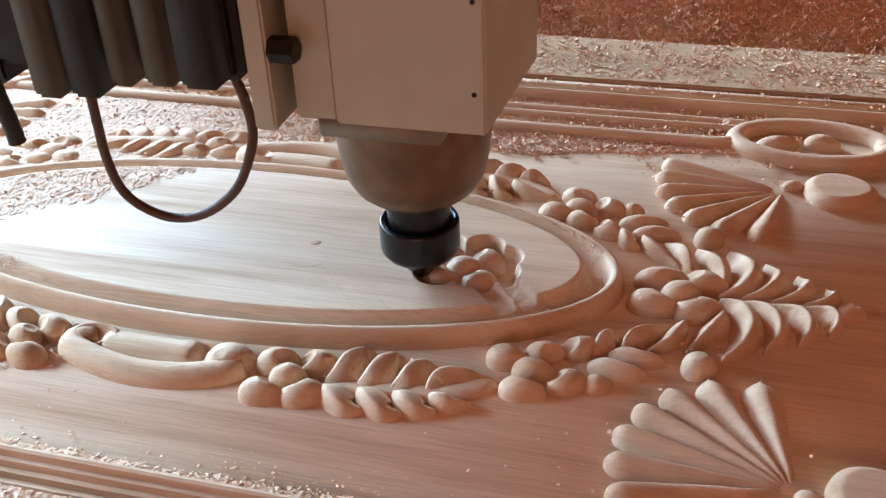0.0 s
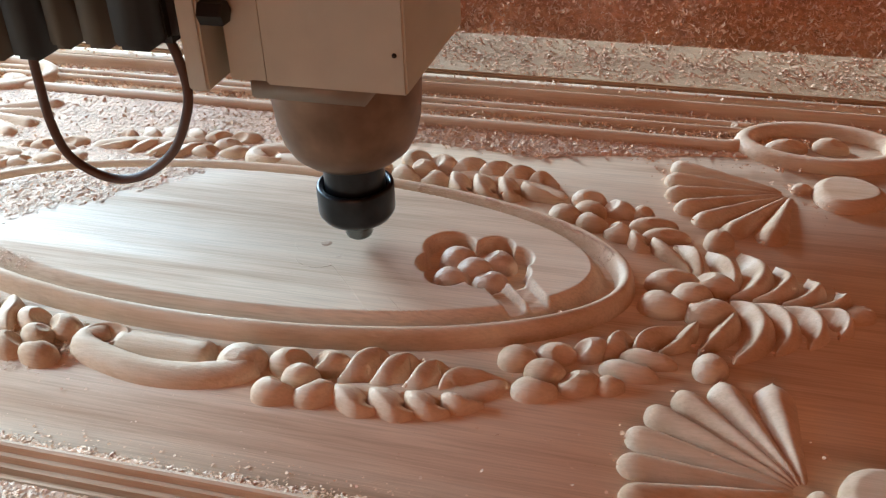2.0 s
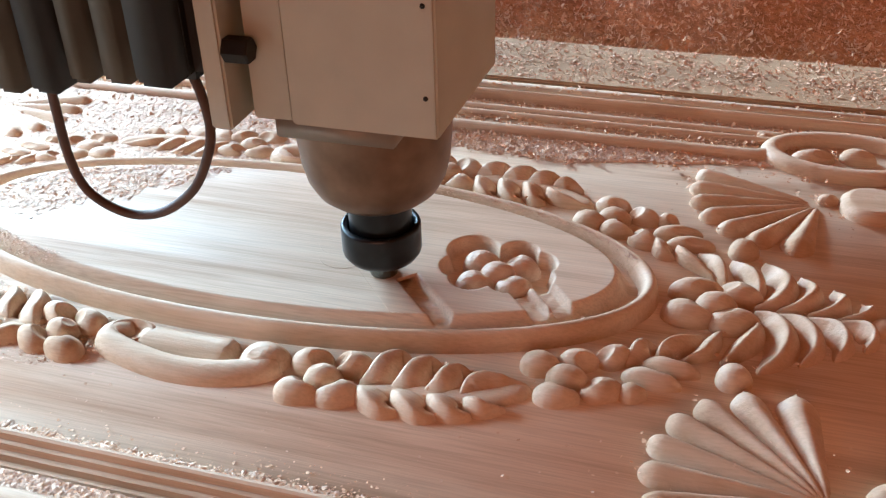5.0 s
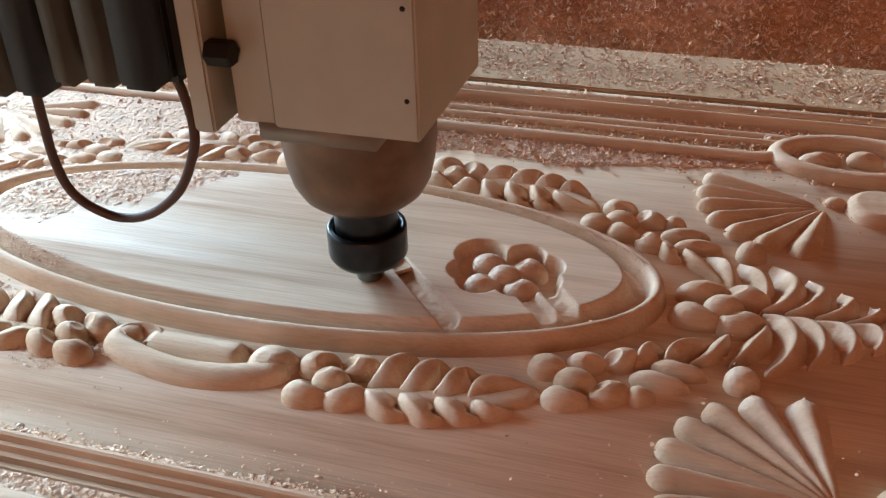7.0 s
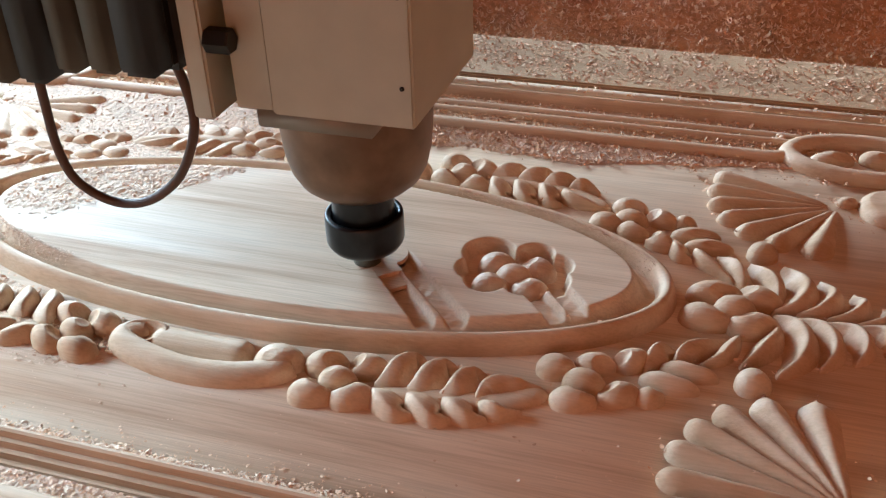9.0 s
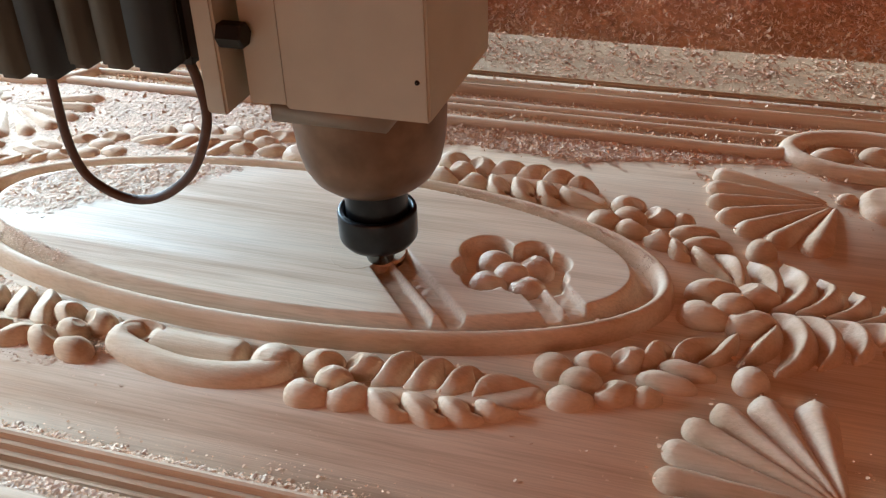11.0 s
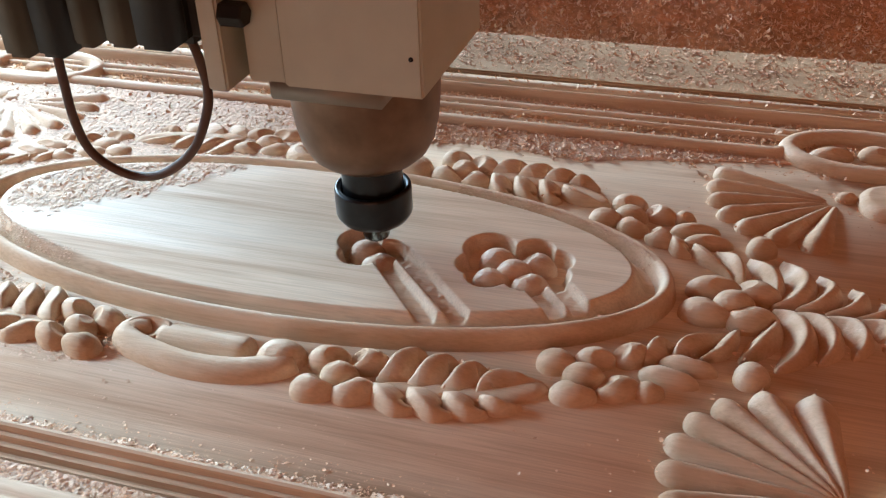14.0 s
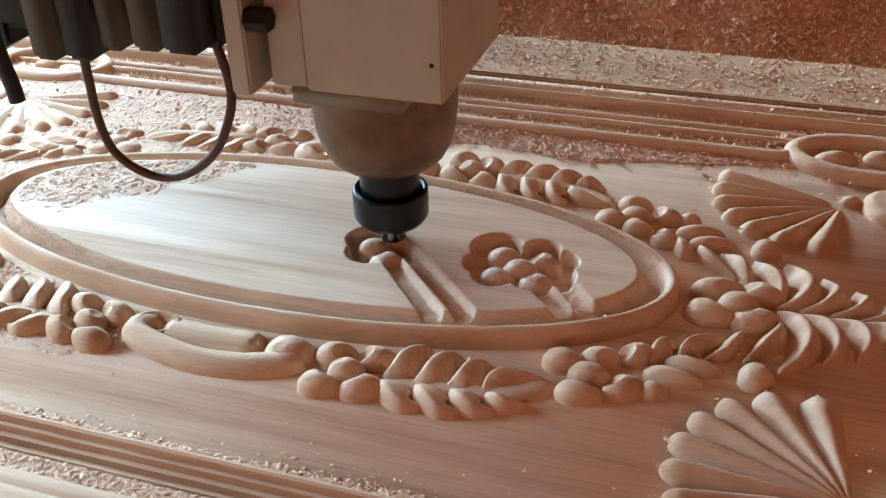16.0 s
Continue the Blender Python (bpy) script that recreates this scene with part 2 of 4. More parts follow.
# ---------------------------------------------------------------- relief carving shapes
GROUND = -0.0052   # carved-down background of the panel
FIELD = 0.0065    # untouched face of the board
CX = -0.258       # centre of the oval


def wobble(x, y, s=0.0006, f=260):
    return s * noise.noise((x * f, y * f, 3.1))


def dome(cx, cy, a, b, rot, h, scoop=0.0, at=(0.5, 0.2), base=None, nr=17, nt=40, reach=1.02, flat=1.0):
    """An egg-shaped bead or petal with a gouged hollow on one side."""
    base = GROUND if base is None else base
    c, s = math.cos(radians(rot)), math.sin(radians(rot))
    vs = [(cx, cy, 0)]
    for i in range(1, nr + 1):
        r = (i / nr) ** 0.8
        for k in range(nt):
            t = 2 * math.pi * k / nt
            vs.append((r * math.cos(t), r * math.sin(t), 0))
    out = []
    for n, (p, q, _) in enumerate(vs):
        if n == 0:
            p = q = 0.0
        r = math.hypot(p, q)
        z = h * min(flat, max(0.0, 1 - r ** 2.15) ** 0.5)
        if scoop:
            l = math.hypot(*at)
            d = math.hypot(p - reach * at[0] / l, q - reach * at[1] / l)
            z = min(z, h * (1.02 - 1.3 * scoop + 1.3 * scoop * (d / 0.95) ** 2))
        narrow = 1 - 0.22 * p
        x, y = cx + a * p * c - b * q * narrow * s, cy + a * p * s + b * q * narrow * c
        out.append((x, y, base + z + wobble(x, y, 0.0002) * (1 if r < 0.95 else 0) - (0.0015 if r > 0.99 else 0)))
    fs = [(0, 1 + k, 1 + (k + 1) % nt) for k in range(nt)]
    for i in range(nr - 1):
        for k in range(nt):
            a0, a1 = 1 + i * nt + k, 1 + i * nt + (k + 1) % nt
            fs.append((a0, a0 + nt, a1 + nt, a1))
    return out, fs


def comma(crest, inner, outer, h, base=None, ns=26, nv=19, swell=0.85, hollow=0.62):
    """A comma-shaped lobe along its sharp crest, from thin tail to head: a broad hollow flank inside the bend, a short convex back outside it."""
    base = GROUND if base is None else base
    fine = smooth_line([(x, y, 0) for x, y in crest], 12)
    line = [fine[round(i * (len(fine) - 1) / (ns - 1))] for i in range(ns)]
    d, m = line[-1] - line[0], fine[len(fine) // 2] - line[0]
    turn = 1 if d.x * m.y - d.y * m.x > 0 else -1
    vs = []
    for i, c in enumerate(line):
        s = i / (ns - 1)
        t = (line[min(i + 1, ns - 1)] - line[max(i - 1, 0)]).normalized()
        nrm = Vector((t.y, -t.x, 0)) * turn
        wide = max(0.0, math.sin(math.pi * s ** swell)) ** 0.62 + 0.04
        tall = (0.42 + 0.58 * math.sin(math.pi * min(1, s * 1.05) ** 0.9)) * (1 if 0 < i < ns - 1 else 0)
        for j in range(nv):
            v = -1 + 2 * j / (nv - 1)
            if v < 0:
                z, off = max(0.0, 1 - (-v) ** 2.2) ** 0.75, v * outer
            else:
                z, off = hollow * (1 - v) ** 1.7 + (1 - hollow) * max(0.0, 1 - v ** 2.6) ** 0.8, v * inner
            p = c + nrm * (off * wide)
            vs.append((p.x, p.y, base - 0.001 + (h + 0.001) * tall * z + wobble(p.x, p.y, 0.0002)))
    fs = grid_faces(ns, nv)
    return vs, fs if turn > 0 else [f[::-1] for f in fs]


def flute(o, tip, w0, w1, h, base=None, ns=20, nv=13):
    """One rib of a shell: narrow at the root, swelling to a rounded nose."""
    base = GROUND if base is None else base
    o, tip = Vector((*o, 0)), Vector((*tip, 0))
    d = tip - o
    side = Vector((-d.y, d.x, 0)).normalized()
    vs = []
    for i in range(ns):
        s = i / (ns - 1)
        s = 1 - (1 - s) ** 2.0
        w = w0 + (w1 - w0) * s
        cap = w1 / d.length
        f = 1.0 if s < 1 - cap else math.sqrt(max(0.0, 1 - ((s - 1 + cap) / cap) ** 2))
        c = o + d * s
        hh = h * (0.15 + 0.85 * s ** 0.7)
        for j in range(nv):
            a = math.pi * j / (nv - 1)
            p = c - side * (w * f * math.cos(a))
            vs.append((p.x, p.y, base - 0.001 + hh * (0.04 + 0.96 * f) * (1.01 - abs(math.cos(a)) ** 1.35) ** 0.75 * (f > 0.01) * (j not in (0, nv - 1)) * (0.0 if i == 0 else 1.0) + wobble(p.x, p.y, 0.0005)))
    return vs, grid_faces(ns, nv)


def ridge(points, w, h, base=None, per=8, nv=11, taper=(0.35, 0.35), power=0.8):
    """A raised half-round band that follows a line on the panel."""
    base = GROUND if base is None else base
    line = smooth_line([(x, y, 0) for x, y in points], per)
    n = len(line)
    vs = []
    for i, c in enumerate(line):
        t = (line[min(i + 1, n - 1)] - line[max(i - 1, 0)]).normalized()
        side = Vector((-t.y, t.x, 0))
        s = i / (n - 1)
        f = 1.0
        if s < 0.12:
            f = taper[0] + (1 - taper[0]) * math.sin(math.pi / 2 * s / 0.12)
        if s > 0.88:
            f = taper[1] + (1 - taper[1]) * math.sin(math.pi / 2 * (1 - s) / 0.12)
        for j in range(nv):
            a = math.pi * j / (nv - 1)
            p = c - side * (w * f * math.cos(a))
            vs.append((p.x, p.y, base - 0.001 + h * (0.3 + 0.7 * f) * math.sin(a) ** power * (0.0 if i in (0, n - 1) else 1.0) + wobble(p.x, p.y, 0.0003)))
    return vs, grid_faces(n, nv)


def along_x(profile, x0, x1, n=60):
    """A moulding of constant profile (y, z) along x."""
    vs = []
    for i in range(n + 1):
        x = x0 + (x1 - x0) * i / n
        for y, z in profile:
            vs.append((x, y, z + wobble(x, y, 0.0002, 90)))
    return vs, [f[::-1] for f in grid_faces(n + 1, len(profile))]


def bump_profile(y0, y1, z0, h, n=9, power=0.8):
    return [(y0 + (y1 - y0) * k / (n - 1), z0 + h * math.sin(math.pi * k / (n - 1)) ** power) for k in range(n)]


# ---------------------------------------------------------------- workshop shell, unseen
def structure(name, vs, fs, material, label):
    ob = new(name, mesh_of(name, vs, fs, material, False))
    return tagged(ob, label, name.split("_")[0], kind="structure")


FLOOR_Z, ROOF_Z = -0.85, 1.76
structure("floor", *bevel_box(-1.15, 1.72, -2.6, 3.15, FLOOR_Z - 0.15, FLOOR_Z, 0), CONCRETE, "dusty grey-brown concrete workshop floor")
# unseen ceiling, opened only for the overhead fill lamp
vs, fs = [], []
for cx0, cx1, cy0, cy1 in ((-1.0, -0.22, -2.6, 3.15), (0.82, 1.57, -2.6, 3.15), (-0.22, 0.82, -2.6, 0.03), (-0.22, 0.82, 1.07, 3.15)):
    box = bevel_box(cx0, cx1, cy0, cy1, ROOF_Z, ROOF_Z + 0.12, 0)
    fs += [tuple(i + len(vs) for i in f) for f in box[1]]
    vs += box[0]
structure("ceiling", vs, fs, CEILING, "unseen brown workshop ceiling with an opening made for a fill lamp")


def wall_with_opening(name, axis, pos, thick, a0, a1, b0, b1, z0, z1):
    """A wall across one axis with one rectangular opening from b0 to b1, z0 to z1."""
    vs, fs = [], []
    for u0, u1, w0, w1 in ((a0, b0, FLOOR_Z, ROOF_Z), (b1, a1, FLOOR_Z, ROOF_Z), (b0, b1, FLOOR_Z, z0), (b0, b1, z1, ROOF_Z)):
        box = bevel_box(pos, pos + thick, u0, u1, w0, w1, 0) if axis == "x" else bevel_box(u0, u1, pos, pos + thick, w0, w1, 0)
        fs += [tuple(i + len(vs) for i in f) for f in box[1]]
        vs += box[0]
    structure(name, vs, fs, PLASTER, "unseen ochre workshop wall with an opening made for the lamps")


# unseen wall, opened only for the orange fill lamp
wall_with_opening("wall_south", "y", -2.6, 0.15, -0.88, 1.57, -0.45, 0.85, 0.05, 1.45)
structure("wall_east", *bevel_box(1.57, 1.72, -2.6, 3.15, FLOOR_Z, ROOF_Z, 0), PLASTER, "plain ochre plastered workshop wall")
wall_with_opening("wall_west", "x", -1.0, 0.12, -2.6, 3.15, -0.58, 1.45, 0.15, 0.52)
structure("wall_north", *bevel_box(-0.88, 1.57, 3.0, 3.15, FLOOR_Z, ROOF_Z, 0), PLASTER, "plain ochre plastered workshop wall")

BED_Z = -0.036
bed = thing("machine_bed", (0, 0.3, FLOOR_Z), "large flat brown board bed of the carving machine", "machine bed")
part("bed_top", *bevel_box(-0.86, 1.1, -0.75, 1.35, BED_Z - 0.04, BED_Z, 0.003), BED, bed)
for lx in (-0.80, 1.0):
    for ly in (-0.65, 1.25):
        part("leg", *bevel_box(lx - 0.04, lx + 0.04, ly - 0.04, ly + 0.04, FLOOR_Z, BED_Z - 0.04, 0.004), FIN, bed, "square steel leg")

# ---------------------------------------------------------------- carved panel
panel = thing("carved_panel", (CX, 0, BED_Z), "pale wooden door panel being carved with an oval and floral relief", "carved panel")
part("board", *bevel_box(-0.80, 0.45, -0.1757, 0.257, BED_Z, GROUND, 0.0008), WOOD, panel, "pale timber board with long straight grain")
part("board_rebate", *bevel_box(-0.80, 0.45, -0.2018, -0.1757, BED_Z, -0.0100, 0), WOOD, panel)
part("board_edge", *bevel_box(-0.80, 0.45, -0.257, -0.2018, BED_Z, GROUND, 0.0005), WOOD, panel)

OVAL_A, OVAL_B = 0.2098, 0.0796      # crest of the oval moulding
IN_A, IN_B = 0.191, 0.0672         # edge of the flat oval field

# the frame mouldings along both long sides of the panel
part("frame_bead", *ridge([(-0.80, 0.178), (-0.4, 0.178), (-0.2, 0.178), (-0.03, 0.178), (0.002, 0.180), (0.010, 0.190), (0.010, 0.204)], 0.0056, 0.0072, per=14), RELIEF, panel, "half-round wooden bead with a turned end")
part("frame_bead", *ridge([(-0.80, 0.2015), (-0.4, 0.2015), (-0.02, 0.2015), (0.0, 0.2030), (0.003, 0.2065), (0.0, 0.2100), (-0.02, 0.2115), (-0.4, 0.2115), (-0.80, 0.2115)], 0.0034, 0.0056, per=12), RELIEF, panel, "thin double wooden bead")
part("frame_bead", *along_x([(0.2265, GROUND)] + bump_profile(0.2275, 0.2365, GROUND + 0.002, 0.0060) + [(0.2375, -0.0030), (0.2405, -0.0032), (0.2412, GROUND)], -0.79, 0.44), RELIEF, panel, "half-round wooden bead")
near = [(-0.1752, GROUND - 0.001), (-0.1756, -0.0008), (-0.1766, 0.0012), (-0.1780, 0.0014), (-0.1792, 0.0006), (-0.1796, -0.0030), (-0.1812, -0.0034), (-0.1815, -0.0022), (-0.1823, -0.0024), (-0.1827, -0.0060), (-0.1846, -0.0065), (-0.1849, -0.0052), (-0.1857, -0.0055), (-0.1861, -0.0090), (-0.1882, -0.0094),
        (-0.1888, -0.0070), (-0.1903, -0.0067), (-0.1910, -0.0090), (-0.1932, -0.0095), (-0.1948, -0.0064), (-0.2018, -0.0060)]
part("frame_bead", *along_x(near[::-1], -0.79, 0.44), RELIEF, panel, "stepped wooden bead with fine lines", False)
near = [(-0.2015, -0.0085), (-0.2030, -0.0035), (-0.2045, -0.0015), (-0.2080, -0.0008), (-0.2120, -0.0010), (-0.2128, -0.0018), (-0.2136, -0.0010), (-0.2450, -0.0008), (-0.2470, -0.003)]
part("frame_bead", *along_x(near[::-1], -0.79, 0.44), WOOD, panel, "flat wooden frame band with a scribed line")
for y0, y1 in ((0.247, 0.257), (-0.257, -0.2475)):
    part("frame_edge", *bevel_box(-0.80, 0.45, y0, y1, GROUND + 0.0005, -0.001, 0.001), WOOD, panel)


def oval_ring(a, b, profile, n=220):
    """A profile of (offset outward, z) carried round an ellipse."""
    vs = []
    for k in range(n):
        t = 2 * math.pi * k / n
        nx, ny = math.cos(t) / a, math.sin(t) / b
        l = math.hypot(nx, ny)
        for o, z in profile:
            x, y = CX + a * math.cos(t) + o * nx / l, b * math.sin(t) + o * ny / l
            vs.append((x, y, z + wobble(x, y, 0.0002, 120)))
    return vs, [f[::-1] for f in grid_faces(n, len(profile), wrap_u=True)]


ring_profile = [(-0.0078, GROUND - 0.001), (-0.0066, -0.0040), (-0.0056, -0.0024), (-0.0047, 0.0006), (-0.0034, 0.0034), (-0.0020, 0.0049), (-0.0006, 0.0055), (0.0008, 0.0053),
                (0.0020, 0.0042), (0.0030, 0.0020), (0.0037, -0.0010), (0.0042, -0.0038), (0.0048, GROUND - 0.001)]
part("oval_moulding", *oval_ring(OVAL_A, OVAL_B, ring_profile), RELIEF, panel, "raised oval wooden moulding with a rounded crest")

# flowers and gouged strips cut into the oval field
FLOWERS = [(-0.1282, -0.0038), (-0.2115, -0.0048)]
LOBES = [(-0.0160, 0.0110, 0.0150), (0.0080, 0.0150, 0.0110), (0.0195, 0.0070, 0.0110), (0.0200, -0.0065, 0.0115), (-0.0185, -0.0055, 0.0120), (-0.0110, -0.0145, 0.0120), (0.0085, -0.0130, 0.0115), (0.0, 0.0, 0.0185)]
SECOND = [(-0.0045, 0.0015, 0.0125), (0.0005, -0.0100, 0.0130), (0.0140, -0.0040, 0.0105)]      # lobes of the second flower that get cut
STRIPS = [((-0.0900, -0.0482), (-0.1126, -0.0241), 0.0060), ((-0.0795, -0.0436), (-0.0996, -0.0191), 0.0060), ((-0.1594, -0.0601), (-0.1968, -0.0186), 0.0060), ((-0.1446, -0.0544), (-0.1903, -0.0079), 0.0060)]
CUTS = [(FLOWERS[0][0] + x, FLOWERS[0][1] + y, r) for x, y, r in LOBES] + [(FLOWERS[1][0] + x, FLOWERS[1][1] + y, r) for x, y, r in SECOND]


def step(e0, e1, x):
    t = min(1, max(0, (x - e0) / (e1 - e0)))
    return t * t * (3 - 2 * t)


def seg_dist(x, y, p, q):
    dx, dy = q[0] - p[0], q[1] - p[1]
    t = min(1, max(0, ((x - p[0]) * dx + (y - p[1]) * dy) / (dx * dx + dy * dy)))
    return math.hypot(x - p[0] - t * dx, y - p[1] - t * dy)


def edge_drop(x, y):
    """How far the bevelled rim of the oval field has fallen at a place."""
    rho = math.hypot((x - CX) / IN_A, y / IN_B)
    if rho <= 1:
        return 0.0
    d = (rho - 1) * rho / math.hypot((x - CX) / IN_A ** 2, y / IN_B ** 2)
    u = min(1.0, d / 0.0080)
    return (FIELD + 0.0032) * (0.25 * u + 0.75 * u * u * (3 - 2 * u)) + 0.0006 * step(0, 0.1, u)


def field_z(x, y):
    cut = 0.0
    if -0.26 < x < -0.06:
        for lx, ly, r in CUTS:
            d = math.hypot(x - lx, y - ly)
            cut = max(cut, 0.0098 * (1 - step(r * 0.80, r, d)))
        for p, q, w in STRIPS:
            d = seg_dist(x, y, p, q)
            cut = max(cut, 0.0052 * (1 - step(w * 0.62, w, d)) + (0.0006 * noise.noise((x * 300, y * 300, 7)) if d < w * 0.75 else 0))
    return min(FIELD - cut, FIELD - edge_drop(x, y))


def field_mesh(d=0.0009):
    nx, ny = int(0.43 / d), int(0.18 / d)
    x0, y0 = CX - 0.215, -0.09
    index, vs, fs = {}, [], []
    for i in range(nx):
        for j in range(ny):
            x, y = x0 + i * d, y0 + j * d
            if math.hypot((x - CX) / (IN_A + 0.0145), y / (IN_B + 0.0105)) < 1:
                index[i, j] = len(vs)
                vs.append((x, y, field_z(x, y)))
    for i, j in index:
        if (i + 1, j) in index and (i, j + 1) in index and (i + 1, j + 1) in index:
            fs.append((index[i, j], index[i + 1, j], index[i + 1, j + 1], index[i, j + 1]))
    return vs, fs


part("oval_field", *field_mesh(), WOOD, panel, "smooth flat oval field with cut flower and strips")


# flowers cut into the field: petals round a heart, all just below the face
for n, (fx, fy) in enumerate(FLOWERS):
    heart = part("flower_heart", *dome(fx, fy, 0.0108, 0.0088, 15, 0.0110, 0.12, (-0.5, 0.5), FIELD - 0.0105), FRESH, panel, "round flower heart cut below the face")
    for k, (lx, ly, turn, at) in enumerate(((-0.0112, 0.0090, 20, (0.7, -0.3)), (-0.0098, -0.0112, 5, (0.5, 0.6)), (0.0112, 0.0090, -10, (-0.75, 0.1)), (0.0112, -0.0112, 22, (-0.5, 0.6)))):
        if n == 0 or k == 3:
            part("petal", *dome(fx + lx, fy + ly, 0.0108, 0.0092, turn, 0.0108, (0.12, 0.35, 0.5, 0.35)[k], at, FIELD - 0.0105), FRESH, heart)

TIPS = []      # sharp ends where torn fibres cling


# ---- raised ornament; one quarter is described, then mirrored along and across the oval
def ornament(mx, my, dy=0.0):
    def P(x, y):
        return (2 * CX - x if mx else x, (-y if my else y) + dy)

    def rot(a):
        a = 180 - a if mx else a
        return -a if my else a

    flip = -1 if mx != my else 1
    low = 0.72 if mx and my else 1.0      # lowered to look half buried in dust from the camera

    def bead(x, y, a, b, r=0, scoop=0.3, at=(0.3, 0.3), h=0.0088, parent=panel, name="petal", label="", flat=1.0):
        px, py = P(x, y)
        return part(name, *dome(px, py, 0.88 * a, 0.88 * b, rot(r), 0.99 * low * h, min(0.72, 1.45 * scoop), (at[0], at[1] * flip), flat=flat), RELIEF, parent, label)

    def blade(crest, inner, outer, h=0.0090, parent=panel, name="leaf", hollow=0.18):
        pts = [P(*p) for p in crest]
        TIPS.append(pts[0])
        TIPS.append(pts[-1])
        return part(name, *comma(pts, inner, outer, low * h, hollow=hollow), RELIEF, parent)

    # first flower with its leafy spray
    heart = bead(-0.1870, -0.1050, 0.0112, 0.0085, 10, 0.20, (-0.6, 0.4), h=0.0100, name="flower", label="raised carved flower of egg-shaped petals")
    bead(-0.1965, -0.0950, 0.0125, 0.0085, 20, 0.45, (0.5, -0.5), parent=heart, h=0.0100)
    bead(-0.1765, -0.0925, 0.0122, 0.0085, 12, 0.50, (-0.6, 0.0), parent=heart, h=0.0098)
    bead(-0.1955, -0.1172, 0.0130, 0.0085, 5, 0.42, (0.4, 0.6), parent=heart, h=0.0102)
    bead(-0.1762, -0.1140, 0.0130, 0.0085, 22, 0.45, (-0.5, 0.6), parent=heart, h=0.0100)
    spray = part("spray_stem", *ridge([P(-0.172, -0.110), P(-0.15, -0.105), P(-0.125, -0.101), P(-0.108, -0.096), P(-0.092, -0.084)], 0.0066, 0.0050), RELIEF, panel, "leafy carved spray")
    for crest, inner, outer in ((((-0.1695, -0.1050), (-0.1655, -0.0975), (-0.1630, -0.0870), (-0.1560, -0.0805), (-0.1490, -0.0825)), 0.0115, 0.0042),
                                (((-0.1545, -0.1040), (-0.1504, -0.0980), (-0.1475, -0.0873), (-0.1411, -0.0813), (-0.1340, -0.0830)), 0.0115, 0.0042),
                                (((-0.1390, -0.1030), (-0.1345, -0.0975), (-0.1318, -0.0890), (-0.1269, -0.0830), (-0.1195, -0.0840)), 0.0110, 0.0042),
                                (((-0.1220, -0.1020), (-0.1202, -0.0935), (-0.1148, -0.0882), (-0.1046, -0.0858), (-0.0930, -0.0850)), 0.0080, 0.0036),
                                (((-0.1700, -0.1064), (-0.1660, -0.1115), (-0.1610, -0.1163), (-0.1535, -0.1197), (-0.1455, -0.1174)), 0.0115, 0.0045),
                                (((-0.1530, -0.1052), (-0.1490, -0.1100), (-0.1435, -0.1152), (-0.1360, -0.1186), (-0.1280, -0.1160)), 0.0115, 0.0045),
                                (((-0.1365, -0.1041), (-0.1325, -0.1082), (-0.1275, -0.1123), (-0.1205, -0.1141), (-0.1130, -0.1112)), 0.0105, 0.0042),
                                (((-0.1200, -0.1026), (-0.1150, -0.1064), (-0.1085, -0.1075), (-0.1000, -0.1026)), 0.0065, 0.0035)):
        blade(crest, inner, outer, parent=spray)
    # second flower
    heart = bead(-0.0775, -0.0755, 0.0118, 0.0090, 5, 0.0, name="flower", label="raised carved flower of egg-shaped petals")
    bead(-0.0915, -0.0685, 0.0115, 0.0092, 0, 0.0, parent=heart)
    bead(-0.0745, -0.0620, 0.0118, 0.0080, 15, 0.45, (0.4, -0.6), parent=heart)
    bead(-0.0585, -0.0545, 0.0110, 0.0080, 35, 0.45, (-0.6, 0.1), parent=heart)
    bead(-0.0800, -0.0890, 0.0128, 0.0080, 5, 0.4, (0.35, 0.6), parent=heart)
    bead(-0.0605, -0.0800, 0.0118, 0.0080, 20, 0.45, (-0.6, 0.35), parent=heart)
    bead(-0.0470, -0.0785, 0.0080, 0.0060, 10, 0.3, h=0.008, parent=heart)
    for crest, inner, outer in ((((-0.0520, -0.0590), (-0.0500, -0.0485), (-0.0460, -0.0425), (-0.0395, -0.0415)), 0.0085, 0.0035),
                                (((-0.0390, -0.0530), (-0.0378, -0.0455), (-0.0330, -0.0385), (-0.0250, -0.0325), (-0.0165, -0.0250)), 0.0075, 0.0030),
                                (((-0.0115, -0.0215), (-0.0140, -0.0325), (-0.0185, -0.0415), (-0.0280, -0.0485)), 0.0060, 0.0036)):
        blade(crest, inner, outer, 0.0085, parent=heart)
    bead(-0.0320, -0.0560, 0.0160, 0.0060, -4, 0.25, (0.2, 0.7), h=0.0078, parent=heart)
    bead(-0.0400, -0.0665, 0.0165, 0.0064, -6, 0.25, (0.2, 0.7), h=0.0078, parent=heart)
